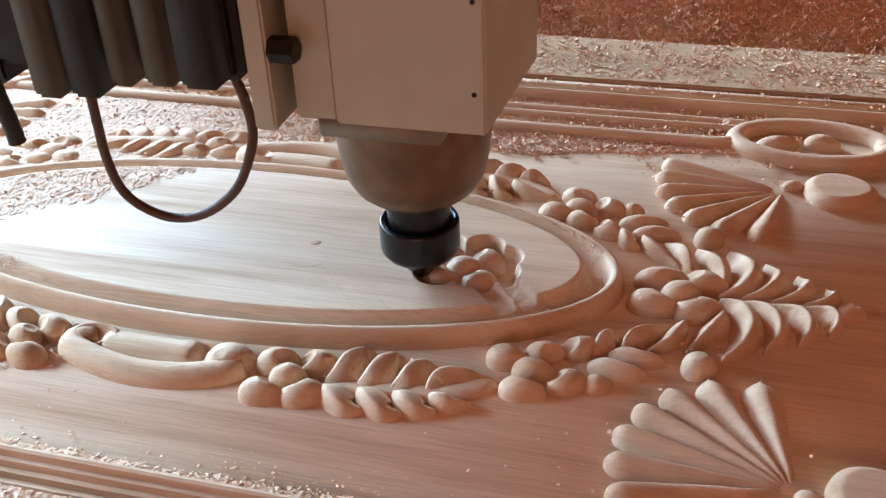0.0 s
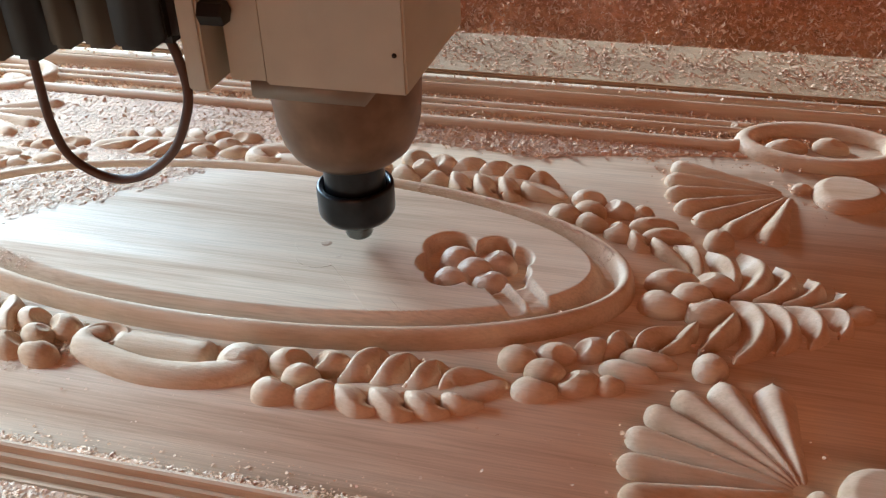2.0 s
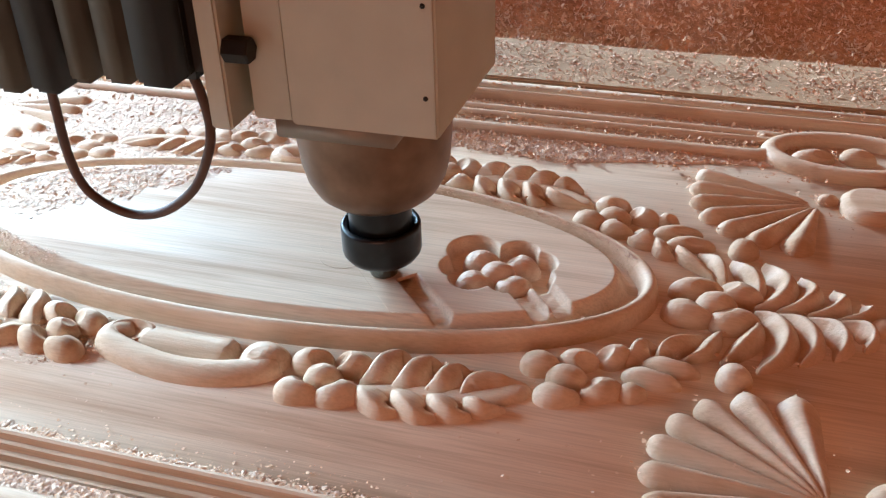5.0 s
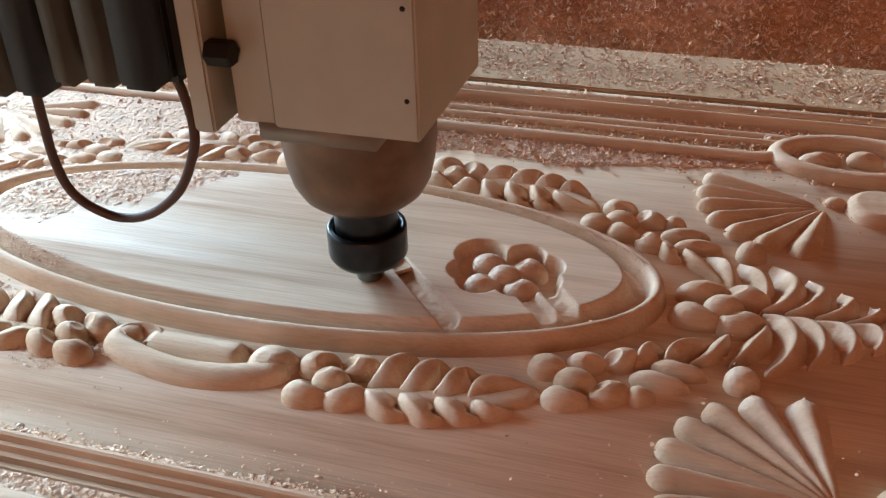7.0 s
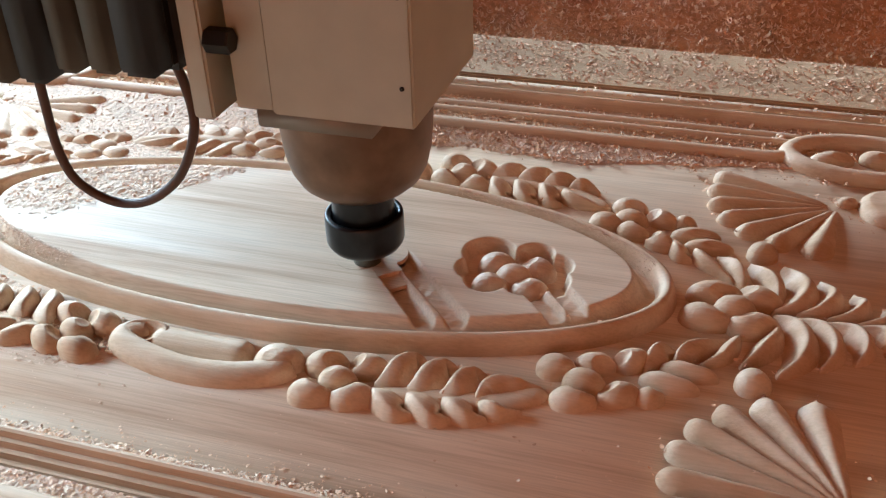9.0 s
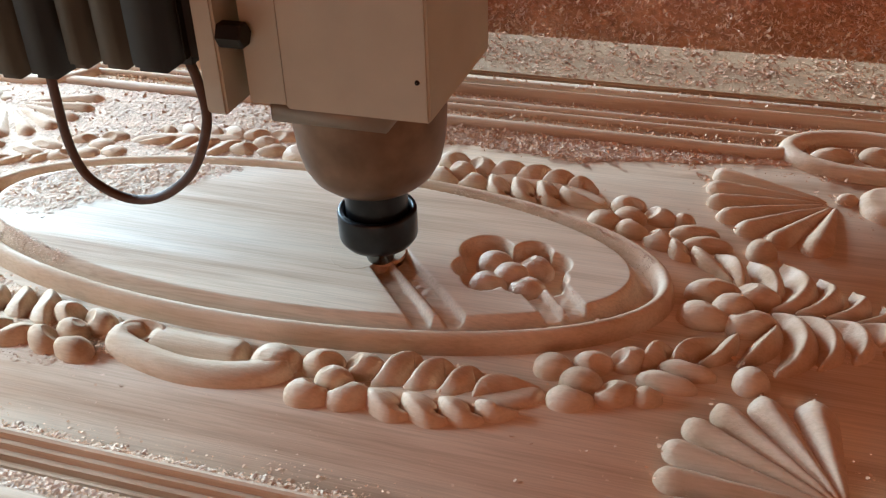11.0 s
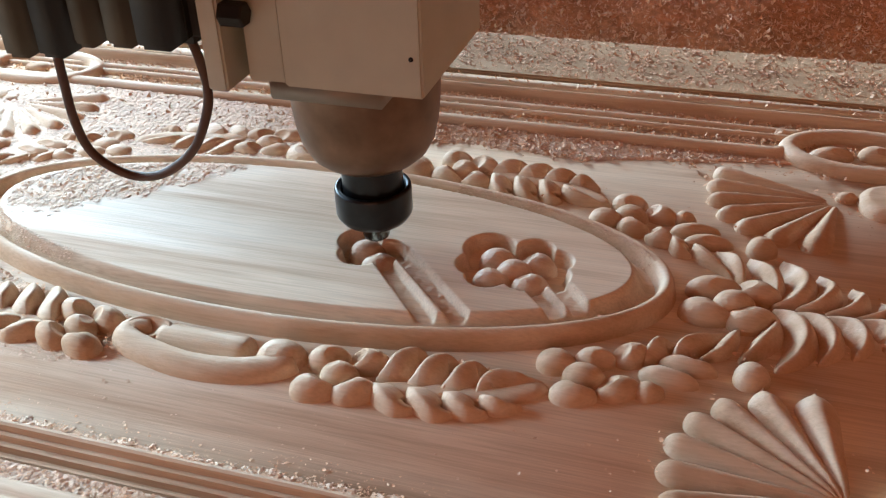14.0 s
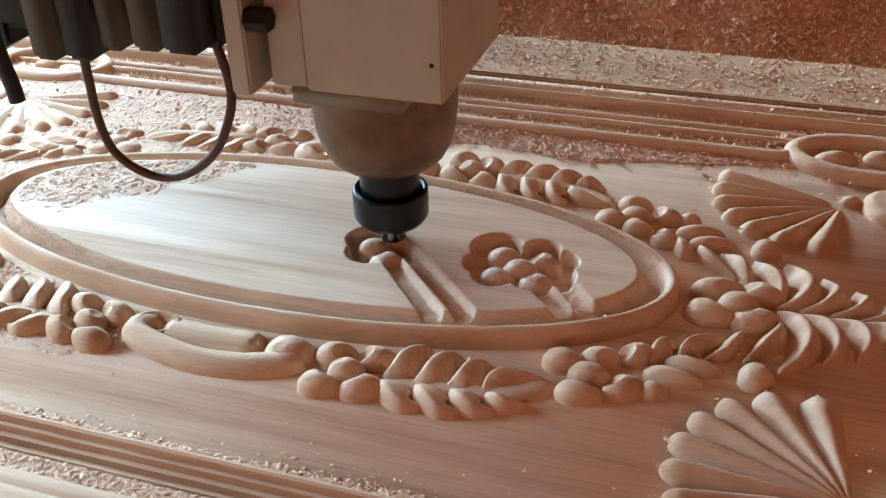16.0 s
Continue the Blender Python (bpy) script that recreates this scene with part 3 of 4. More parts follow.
    # palmette: half of its leaves
    for crest, inner, outer in ((((0.0055, -0.0100), (0.0040, -0.0220), (-0.0020, -0.0340), (-0.0100, -0.0450)), 0.0075, 0.0062),
                                (((0.0020, -0.0012), (0.0135, -0.0085), (0.0187, -0.0225), (0.0155, -0.0360), (0.0062, -0.0480)), 0.0105, 0.0075),
                                (((0.0130, -0.0012), (0.0245, -0.0070), (0.0308, -0.0170), (0.0312, -0.0270), (0.0250, -0.0380)), 0.0088, 0.0068),
                                (((0.0270, -0.0010), (0.0395, -0.0060), (0.0450, -0.0135), (0.0455, -0.0205), (0.0410, -0.0290)), 0.0078, 0.0058),
                                (((0.0410, -0.0008), (0.0530, -0.0035), (0.0580, -0.0085), (0.0585, -0.0130), (0.0550, -0.0185)), 0.0060, 0.0042)):
        blade(crest, inner, outer, 0.0098, name="palmette_leaf", hollow=0.62)
    bead(-0.0035, -0.0565, 0.0098, 0.0092, 0, 0.1, h=0.0098, name="round_bead")
    # corner shell
    o = (0.037, -0.124)
    root = bead(0.0425, -0.1285, 0.0075, 0.0052, 0, 0.2, h=0.0058, name="shell", label="carved scallop shell with swelling ribs")
    for tip, w in (((0.0225, -0.0615), 0.0125), ((-0.0005, -0.0655), 0.0105), ((-0.0180, -0.0760), 0.0098), ((-0.0300, -0.0895), 0.0096), ((-0.0372, -0.1065), 0.0096), ((-0.0388, -0.1250), 0.0096), ((-0.0360, -0.1435), 0.0096)):
        s = 0.04
        TIPS.append(P(*tip))
        part("shell_rib", *flute(P(o[0] + (tip[0] - o[0]) * s, o[1] + (tip[1] - o[1]) * s), P(*tip), 0.0018, 0.92 * w, 0.0090), RELIEF, root)
    part("arc_line", *ridge([P(-0.0415, -0.100), P(-0.0455, -0.112), P(-0.0470, -0.124), P(-0.0455, -0.136)], 0.0006, 0.0009, nv=5, taper=(0.1, 0.1)), RELIEF, root)
    # ring scroll, egg and beads beyond the shell
    ring = [(0.055 + 0.047 * math.cos(t), -0.187 + 0.026 * math.sin(t)) for t in [2 * math.pi * k / 16 for k in range(17)]]
    scroll = part("ring_scroll", *ridge([P(*p) for p in ring], 0.0070, 0.0085, taper=(1, 1)), RELIEF, panel, "raised carved ring scroll")
    bead(0.034, -0.181, 0.017, 0.0085, -15, 0.3, parent=scroll, name="bead")
    bead(0.062, -0.188, 0.0135, 0.0085, 10, 0.2, parent=scroll, name="bead")
    bead(0.0695, -0.1255, 0.0250, 0.0220, 0, 0.0, h=0.0105, flat=0.70, name="egg_boss", label="flat-topped carved egg boss")


for mx in (False, True):
    for my in (False, True):
        ornament(mx, my, 0.008 if (mx and my) else 0.0)

# C-scrolls at the middle of both long sides
for sgn in (1, -1):
    def Q(x, y):
        return (x, y * sgn)
    sc = part("c_scroll", *ridge([Q(-0.2930, -0.0930), Q(-0.3025, -0.1005), Q(-0.2960, -0.1085), Q(-0.2650, -0.1160), Q(-0.2400, -0.1148), Q(-0.2210, -0.1080), Q(-0.2120, -0.1000)], 0.0078, 0.0092, taper=(0.8, 0.8)), RELIEF, panel, "raised carved C-scroll with bead ends")
    part("scroll_core", *ridge([Q(-0.290, -0.0975), Q(-0.262, -0.0990), Q(-0.234, -0.0975)], 0.0100, 0.0078, taper=(0.7, 0.3)), RELIEF, sc)
    part("bead", *dome(*Q(-0.2195, -0.0990), 0.0130, 0.0110, 15 * sgn, 0.0102, 0.2, (-0.3, -0.3)), RELIEF, sc)
    part("bead", *dome(*Q(-0.2935, -0.0985), 0.0155, 0.0100, 18 * sgn, 0.0104, 0.55, (0.1, -0.3 * sgn), reach=0.25), RELIEF, sc)

# heart of the palmettes at both ends of the oval
for m in (False, True):
    def X(x):
        return 2 * CX - x if m else x
    heart = part("palmette_heart", *dome(X(-0.0150), -0.0015, 0.0112, 0.0088, 10, 0.0112, 0.15, (-0.4, 0.5)), RELIEF, panel, "flower heart of a carved palmette")
    for x, y, a, b, r, sc, at in ((-0.0255, 0.0105, 0.0150, 0.0078, 8, 0.40, (0.3, -0.6)), (-0.0285, -0.0115, 0.0138, 0.0088, -12, 0.35, (0.4, 0.6)), (-0.0040, 0.0108, 0.0128, 0.0088, -8, 0.55, (-0.7, 0.1)), (-0.0055, -0.0128, 0.0135, 0.0086, 12, 0.38, (-0.5, 0.6))):
        part("petal", *dome(X(x), y, a, b, 180 - r if m else r, 0.0104, sc, at), RELIEF, heart)
    part("tip_bead", *dome(X(0.066), 0.002, 0.008, 0.006, 0, 0.007, 0.2), RELIEF, panel)

# ---------------------------------------------------------------- plank behind the panel
plank = new("plank", mesh_of("plank", *bevel_box(-0.84, 0.85, 0.2595, 0.343, BED_Z, 0.001, 0.0015), PLANK, False))
tagged(plank, "dusty brown wooden clamping plank strewn with chips", "plank")


# ---------------------------------------------------------------- shavings and dust
def chips(name, places, material, label, size, curl, seed, lie=1.0, slim=(0.25, 0.45)):
    """Loose curled shavings: small bent strips, one island each. places: (x, y, z) rows."""
    rng = np.random.default_rng(seed)
    n = len(places)
    k = 4
    ln = size[0] + (size[1] - size[0]) * rng.random(n) ** 3.2
    wd = ln * (slim[0] + slim[1] * rng.random(n))
    cv = curl * (0.3 + rng.random(n) * 1.2)
    az, tilt, rollv = rng.random(n) * 2 * np.pi, (rng.random(n) - 0.5) * 1.1 * lie, (rng.random(n) - 0.5) * 1.3 * lie
    vs = np.zeros((n, k * 2, 3))
    for i in range(k):
        s = i / (k - 1) - 0.5
        ang = s * cv
        xl = np.where(np.abs(cv) > 1e-3, np.sin(ang) / cv, s) * ln
        zl = (1 - np.cos(ang)) / np.maximum(cv, 1e-3) * ln
        taper = 1 - 0.55 * abs(2 * s) ** 2
        for j, e in enumerate((-0.5, 0.5)):
            yl = e * wd * taper
            y2, z2 = yl * np.cos(rollv) - zl * np.sin(rollv), yl * np.sin(rollv) + zl * np.cos(rollv)
            x3, z3 = xl * np.cos(tilt) - z2 * np.sin(tilt), xl * np.sin(tilt) + z2 * np.cos(tilt)
            vs[:, i * 2 + j, 0] = x3 * np.cos(az) - y2 * np.sin(az)
            vs[:, i * 2 + j, 1] = x3 * np.sin(az) + y2 * np.cos(az)
            vs[:, i * 2 + j, 2] = z3
    vs[:, :, 2] -= vs[:, :, 2].min(axis=1, keepdims=True) * 0.8
    vs += np.asarray(places)[:, None, :]
    faces = []
    for c in range(n):
        o = c * k * 2
        for i in range(k - 1):
            faces.append((o + 2 * i, o + 2 * i + 2, o + 2 * i + 3, o + 2 * i + 1))
    ob = new(name, mesh_of(name, vs.reshape(-1, 3), faces, material, True))
    return tagged(ob, label, "wood shavings", kind="stuff")


def strewn(rng, n, x0, x1, y0, y1, z, clump=0.0, edge=0.0):
    """n places in a rectangle, bunched by a noise pattern."""
    out = []
    while len(out) < n:
        x, y = x0 + (x1 - x0) * rng.random(), y0 + (y1 - y0) * rng.random()
        if clump and noise.noise((x * 40, y * 40, 5.0)) * 0.5 + 0.5 < clump * rng.random():
            continue
        if edge:
            e = abs(2 * (y - y0) / (y1 - y0) - 1)
            if rng.random() < edge * e:
                continue
        out.append((x, y, z + 0.0008 * rng.random()))
    return out


def dust_edge(x):
    """Near edge of the dust that covers the far side of the panel."""
    return 0.144 + 0.02 * step(-0.12, -0.03, x) - 0.055 * (1 - step(-0.42, -0.22, x)) + 0.010 * noise.noise((x * 25, 1.3, 0))


rng = np.random.default_rng(11)
P = [p for p in strewn(rng, 24000, -0.62, 0.05, 0.090, 0.172, GROUND + 0.0012, 0.85) if p[1] > dust_edge(p[0]) + 0.004 * rng.normal() and (p[0] > -0.28 or rng.random() < 0.2)]
P += strewn(rng, 4200, -0.62, 0.05, 0.184, 0.199, GROUND + 0.001, 0.8)
P += strewn(rng, 1500, -0.62, 0.0, 0.2050, 0.2080, GROUND + 0.0012, 0.8)
P += strewn(rng, 4600, -0.62, 0.20, 0.213, 0.226, GROUND + 0.001, 0.8)
P += strewn(rng, 900, -0.62, 0.20, 0.243, 0.256, -0.001, 0.8)
P += strewn(rng, 500, -0.64, -0.40, 0.07, 0.16, GROUND + 0.001, 0.9)
chips("wood_shavings", P, CHIPS, "orange curled wood shavings lying along the mouldings", (0.0008, 0.0050), 2.2, 3, 1.2, (0.18, 0.4))
P = strewn(rng, 26000, -0.7, 0.5, 0.262, 0.342, 0.001, 1.0, 0.3)
chips("wood_shavings", P, CHIPS, "sparse wood shavings scattered over the plank", (0.0006, 0.0050), 1.6, 4, 0.6, (0.16, 0.34))
P = [p for p in strewn(rng, 3000, -0.455, -0.30, -0.03, 0.064, FIELD, 1.0) if math.hypot((p[0] - CX) / IN_A, p[1] / IN_B) < 0.98 and p[1] > -0.020 + 0.85 * max(0.0, p[0] + 0.405) + 0.012 * noise.noise((p[0] * 30, p[1] * 30, 9)) + 0.03 * step(-0.36, -0.30, p[0])]
P += [p for p in strewn(rng, 34000, -0.62, 0.02, 0.085, 0.172, GROUND + 0.001, 0.3) if p[1] > dust_edge(p[0])]
P += strewn(rng, 3500, -0.60, -0.40, 0.05, 0.13, GROUND, 0.8)
P += strewn(rng, 140, -0.40, 0.05, -0.155, -0.11, GROUND, 0.9)
P += [p for p in strewn(rng, 3000, -0.46, -0.31, -0.130, -0.070, GROUND + 0.0005, 1.0) if math.hypot((p[0] - CX) / (OVAL_A + 0.01), p[1] / (OVAL_B + 0.01)) > 1]
P += strewn(rng, 2500, -0.82, 0.6, 0.262, 0.342, 0.001, 0.6)
for k in range(3600):
    a = math.pi * (0.08 + 0.30 * rng.random())
    o = -0.0062 + 0.0050 * rng.random() ** 1.6
    P.append((CX + (OVAL_A + o) * math.cos(a), (OVAL_B + o) * math.sin(a), float(np.interp(o, [q[0] for q in ring_profile], [q[1] for q in ring_profile]))))
for k in range(1900):
    a = math.pi * (0.96 + 0.36 * rng.random() ** 1.5)
    o = -0.0160 + 0.0075 * rng.random()
    x, y = CX + (OVAL_A + o) * math.cos(a), (OVAL_B + o) * math.sin(a)
    P.append((x, y, max(GROUND, FIELD - edge_drop(x, y)) + 0.0006))
P += strewn(rng, 120, -0.05, 0.06, 0.075, 0.160, GROUND, 0.9) + strewn(rng, 60, -0.06, 0.05, -0.165, -0.085, GROUND + 0.001, 0.9)
chips("sawdust", P, DUST, "fine pale sawdust over the carved panel", (0.0005, 0.0020), 0.8, 5, 0.3, (0.5, 0.5))


def dust_patch(mask, height, x0, x1, y0, y1, d, label, lumps=1.0):
    """A ragged thin layer of dust where mask(x, y) > 0, on the surface height(x, y)."""
    nx, ny = int((x1 - x0) / d), int((y1 - y0) / d)
    index, vs, fs = {}, [], []
    for i in range(nx + 1):
        for j in range(ny + 1):
            x, y = x0 + i * d, y0 + j * d
            m = mask(x, y) + 0.55 * noise.noise((x * 190, y * 260, 2)) + 0.35 * noise.noise((x * 520, y * 520, 6))
            if m > -0.15:
                index[i, j] = len(vs)
                vs.append((x, y, height(x, y) + min(0.0013, 0.0011 * m) + lumps * 0.0009 * noise.noise((x * 560, y * 560, 8)) + lumps * 0.0005 * noise.noise((x * 1500, y * 1500, 1))))
    for i, j in index:
        if (i + 1, j) in index and (i, j + 1) in index and (i + 1, j + 1) in index:
            fs.append((index[i, j], index[i + 1, j], index[i + 1, j + 1], index[i, j + 1]))
    ob = new("sawdust", mesh_of("sawdust", vs, fs, DUST_BED, True))
    tagged(ob, label, "sawdust", kind="stuff")


def field_mask(x, y):
    if math.hypot((x - CX) / IN_A, y / IN_B) > 0.985:
        return -1
    edge = -0.026 + 0.85 * max(0.0, x + 0.405) + 0.006 * noise.noise((x * 60, y * 60, 3))
    return max(-1, min(0.7, (y - edge) / 0.022)) - 0.40 - 0.5 * step(-0.36, -0.25, x) + 0.55 * noise.noise((x * 75, y * 130, 4))


dust_patch(field_mask, lambda x, y: FIELD, -0.455, -0.235, -0.03, 0.07, 0.0007, "pale sawdust lying on the oval field", 0.45)


def left_mask(x, y):
    rho = math.hypot((x - CX) / (OVAL_A + 0.010), y / (OVAL_B + 0.010))
    if rho < 1:
        return -1
    return 0.62 * step(-0.29, -0.36, x) * step(-0.122, -0.106, y) - 0.40 + (0.55 if y > 0 else 0)


dust_patch(left_mask, lambda x, y: GROUND + (0.0016 if y > 0.02 else 0.0), -0.62, -0.29, -0.135, 0.128, 0.0013, "sawdust between the carved flowers and leaves")
P = strewn(rng, 3200, -0.45, 0.03, -0.1765, -0.1675, GROUND + 0.0012, 0.8, 0.9) + strewn(rng, 2600, -0.45, 0.02, -0.2020, -0.1940, GROUND + 0.0010, 0.4)
P += strewn(rng, 500, -0.45, 0.02, -0.172, -0.156, GROUND, 0.9, 0.9)
chips("sawdust", P, CHIPS, "orange sawdust crumbs along the stepped bead", (0.0005, 0.0019), 0.7, 7, 0.35, (0.5, 0.5))
dust_patch(lambda x, y: 0.75 * math.sin(math.pi * max(0, min(1, (y + 0.1780) / 0.011))) - 0.30 + 0.5 * noise.noise((x * 60, 0.5, 0)), lambda x, y: GROUND, -0.45, 0.02, -0.1775, -0.1660, 0.0007, "line of sawdust along the stepped bead")
dust_patch(lambda x, y: 0.8, lambda x, y: GROUND, -0.45, 0.02, -0.2025, -0.1935, 0.0009, "sawdust filling the groove of the frame")
# torn fibres at the sharp ends, and crumbs caught between the leaves
P = []
for x, y in TIPS:
    for k in range(int(rng.integers(1, 7))):
        P.append((x + rng.normal(0, 0.0016), y + rng.normal(0, 0.0016), GROUND + 0.0015 + 0.0035 * rng.random()))
for k in range(760):
    x, y = -0.57 + 0.29 * rng.random(), (-0.114 + 0.05 * rng.random() if k % 3 else 0.075 + 0.09 * rng.random())
    if math.hypot((x - CX) / (OVAL_A + 0.012), y / (OVAL_B + 0.012)) < 1:
        continue
    for m in range(int(rng.integers(5, 40))):
        P.append((x + rng.normal(0, 0.0035), y + rng.normal(0, 0.0025), GROUND + 0.0003 + 0.0012 * rng.random()))
for k in range(5):
    x, y = 0.0 + 0.05 * rng.random(), -0.15 + 0.06 * rng.random()
    for m in range(int(rng.integers(3, 14))):
        P.append((x + rng.normal(0, 0.0030), y + rng.normal(0, 0.0012), GROUND + 0.0040 + 0.0015 * rng.random()))
for (x0, y0), (x1, y1), w in STRIPS[:2]:
    for m in range(25):
        u, e = rng.random(), 0.8 + 0.3 * rng.random()
        nx, ny = (y1 - y0), -(x1 - x0)
        l = math.hypot(nx, ny)
        P.append((x0 + (x1 - x0) * u + nx / l * w * e, y0 + (y1 - y0) * u + ny / l * w * e, FIELD - 0.0022 + 0.002 * rng.random()))
for k in range(2600):
    a = math.pi * (0.55 + 0.75 * rng.random() + 0.1)
    o = -0.0085 + 0.0035 * (rng.random() - 0.5)
    P.append((CX + (OVAL_A + o) * math.cos(a), (OVAL_B + o) * math.sin(a), -0.0045))
n = 0
while n < 2600:
    x, y = -0.455 + 0.21 * rng.random(), -0.01 + 0.075 * rng.random()
    if field_mask(x, y) + 0.4 * noise.noise((x * 120, y * 120, 4)) > -0.1 * rng.random():
        P.append((x, y, FIELD + 0.0004 + 0.0008 * rng.random()))
    n += 1
for cx, cy, n, s in ((0.036, 0.127, 60, 0.005), (0.028, 0.152, 50, 0.004), (-0.040, 0.132, 40, 0.003), (-0.048, 0.148, 30, 0.005), (0.010, 0.153, 40, 0.008), (0.047, 0.108, 25, 0.004), (-0.030, 0.158, 60, 0.010)):
    for m in range(n):
        P.append((cx + rng.normal(0, s), cy + rng.normal(0, s * 0.6), GROUND + 0.001 + 0.003 * rng.random()))
chips("sawdust", P, CHIPS, "orange crumbs and torn fibres caught in the carving", (0.0005, 0.0034), 1.2, 17, 0.8, (0.3, 0.5))
# the thicker layer of dust under them
nx, ny = 640, 64
vs = []
for i in range(nx + 1):
    x = -0.64 + 0.655 * i / nx
    e = dust_edge(x)
    for j in range(ny + 1):
        y = e - 0.002 + (0.1715 - e + 0.002) * j / ny
        vs.append((x, y, GROUND - 0.0006 + (0.0016 + 0.0014 * (1 - step(-0.42, -0.28, x))) * step(0, 0.2, j / ny) + 0.0010 * noise.noise((x * 330, y * 330, 4)) + 0.0008 * noise.noise((x * 850, y * 850, 5))))
layer = new("sawdust", mesh_of("sawdust", vs, grid_faces(nx + 1, ny + 1), DUST_BED, True))
tagged(layer, "thin layer of pale sawdust along the far moulding", "sawdust", kind="stuff")


def pile_z(x, y):
    s = step(0.335, 0.52, y + 0.012 * noise.noise((x * 14, 0, 2)))
    return BED_Z + 0.036 * s * 1.3 + s * (0.030 + 0.018 * noise.noise((x * 5, y * 5, 1)) + 0.006 * noise.noise((x * 30, y * 30, 1)))


nx, ny = 130, 60
vs = [(-0.85 + 1.7 * i / nx, 0.325 + 0.75 * j / ny, pile_z(-0.85 + 1.7 * i / nx, 0.325 + 0.75 * j / ny)) for i in range(nx + 1) for j in range(ny + 1)]
pile = new("shavings_heap", mesh_of("shavings_heap", vs, grid_faces(nx + 1, ny + 1), HEAP, True))
tagged(pile, "large heap of orange wood shavings beyond the plank", "shavings heap", kind="stuff")
P = []
while len(P) < 110000:
    x, y = -0.55 + 1.1 * rng.random(), 0.338 + 0.42 * rng.random() ** 1.3
    P.append((x, y, pile_z(x, y) - 0.002 + 0.006 * rng.random()))
chips("wood_shavings", P, LIT_HEAP_CHIPS, "thick layer of curled orange shavings on the heap", (0.0020, 0.0105), 3.6, 6, 1.9, (0.10, 0.24))

# ---------------------------------------------------------------- carving head
head = thing("router_spindle", (0, 0, 0), "cream router head with steel spindle cutting into the panel", "router spindle")
part("cutter", *turned([(0.0001, 0), (0.0030, 0.0008), (0.0052, 0.0018), (0.0070, 0.0032), (0.0076, 0.0048), (0.0076, 0.0128)], 0, 0, 0, 24), CUTTER, head, "short bright ball-nose cutter")
part("collet", *turned([(0.006, 0.0095), (0.0078, 0.0098), (0.0088, 0.0115), (0.0095, 0.0150)], 0, 0, 0, 32), NUT, head)
nut = part("collet_nut", *turned([(0.009, 0.0140), (0.0155, 0.0140), (0.0185, 0.0158), (0.0206, 0.0188), (0.0210, 0.0205), (0.0210, 0.0340), (0.0206, 0.0352), (0.0196, 0.0358), (0.0182, 0.0354), (0.0175, 0.0335), (0.0170, 0.0330)], 0, 0, 0, 64), NUT, head, "black cylindrical collet nut with a bright rim")
part("spindle_nose", *turned([(0.0165, 0.0325), (0.0165, 0.0500), (0.0172, 0.0560)], 0, 0, 0, 48), NUT, head, "dark steel spindle nose")
part("spindle_body", *turned([(0.016, 0.0522), (0.0215, 0.0520), (0.0262, 0.0536), (0.0312, 0.0580), (0.0350, 0.0650), (0.0372, 0.0745), (0.0384, 0.0870), (0.0390, 0.1000), (0.0390, 0.1250)], 0, 0, 0, 72), STEEL, head, "round brownish steel spindle body")
part("clamp_plate", *bevel_box(-0.0312, 0.026, -0.0430, 0.045, 0.1002, 0.1096, 0.0008), CREAM_SIDE, head, "darker clamp plate under the housing")
hv, hf = prism([(-0.0208, -0.0465), (0.0475, -0.0465), (0.0595, 0.0060), (0.0400, 0.062), (-0.0208, 0.060)], 0.1090, 0.42, 0.0010)
hv = [(x, y, z + (0.0150 if z < 0.2 and (x > 0.055 or y > 0.05) else 0)) for x, y, z in hv]
housing = part("housing", hv, hf, CREAM, head, "cream painted steel housing with a chamfered corner", False)
part("side_plate", *bevel_box(-0.0410, -0.0215, -0.0430, 0.055, 0.1085, 0.42, 0.0010), CREAM, head, "cream side plate", False)
part("bracket", *bevel_box(-0.0568, -0.0462, -0.0550, -0.012, 0.1068, 0.42, 0.0012), CREAM, head, "cream mounting bracket", False)
part("back_plate", *bevel_box(-0.26, 0.028, 0.062, 0.080, 0.12, 0.45, 0.002), DARK, head, "dark carriage plate", False)
for sx, sz in ((0.0425, 0.128), (0.0425, 0.168)):
    sv, sf = turned([(0.0001, 0.0), (0.0010, 0.0), (0.0012, 0.0007)], 0, 0, 0, 12)
    part("screw", [(sx + v[0], -0.0471 + v[2], sz + v[1]) for v in sv], sf, BOLT, housing)
# dark ribbed motor beside the housing
motor = part("motor_body", *bevel_box(-0.205, -0.0620, -0.050, 0.055, 0.1260, 0.42, 0.004), DARK, head, "dark ribbed motor body", False)
# lit and shaded strips put into the ribs' colours, FIN and DARK
for x0, x1, y0, z0, m in ((-0.0865, -0.0665, -0.064, 0.1275, DARK), (-0.1060, -0.0900, -0.060, 0.1255, FIN), (-0.1240, -0.1110, -0.060, 0.1240, FIN), (-0.1450, -0.1280, -0.062, 0.1180, DARK), (-0.1630, -0.1470, -0.064, 0.1172, FIN)):
    part("cooling_rib", *bevel_box(x0, x1, y0, -0.030, z0, 0.42, 0.0030), m, motor)
part("cable", *tube(smooth_line([(-0.1800, -0.062, 0.0925), (-0.1808, -0.062, 0.1020), (-0.1835, -0.062, 0.1180), (-0.1870, -0.060, 0.1400), (-0.1910, -0.058, 0.2000)], 5), 0.0042, 12), DARK, motor, "thick dark cable end")
# the black also carries the shade of its near face
bv, bf = prism([(-0.1880, 0.1172), (-0.2057, 0.1080), (-0.2255, 0.0971), (-0.2900, 0.0610), (-0.2900, 0.42), (-0.1880, 0.42)], -0.048, -0.018, 0.0015)
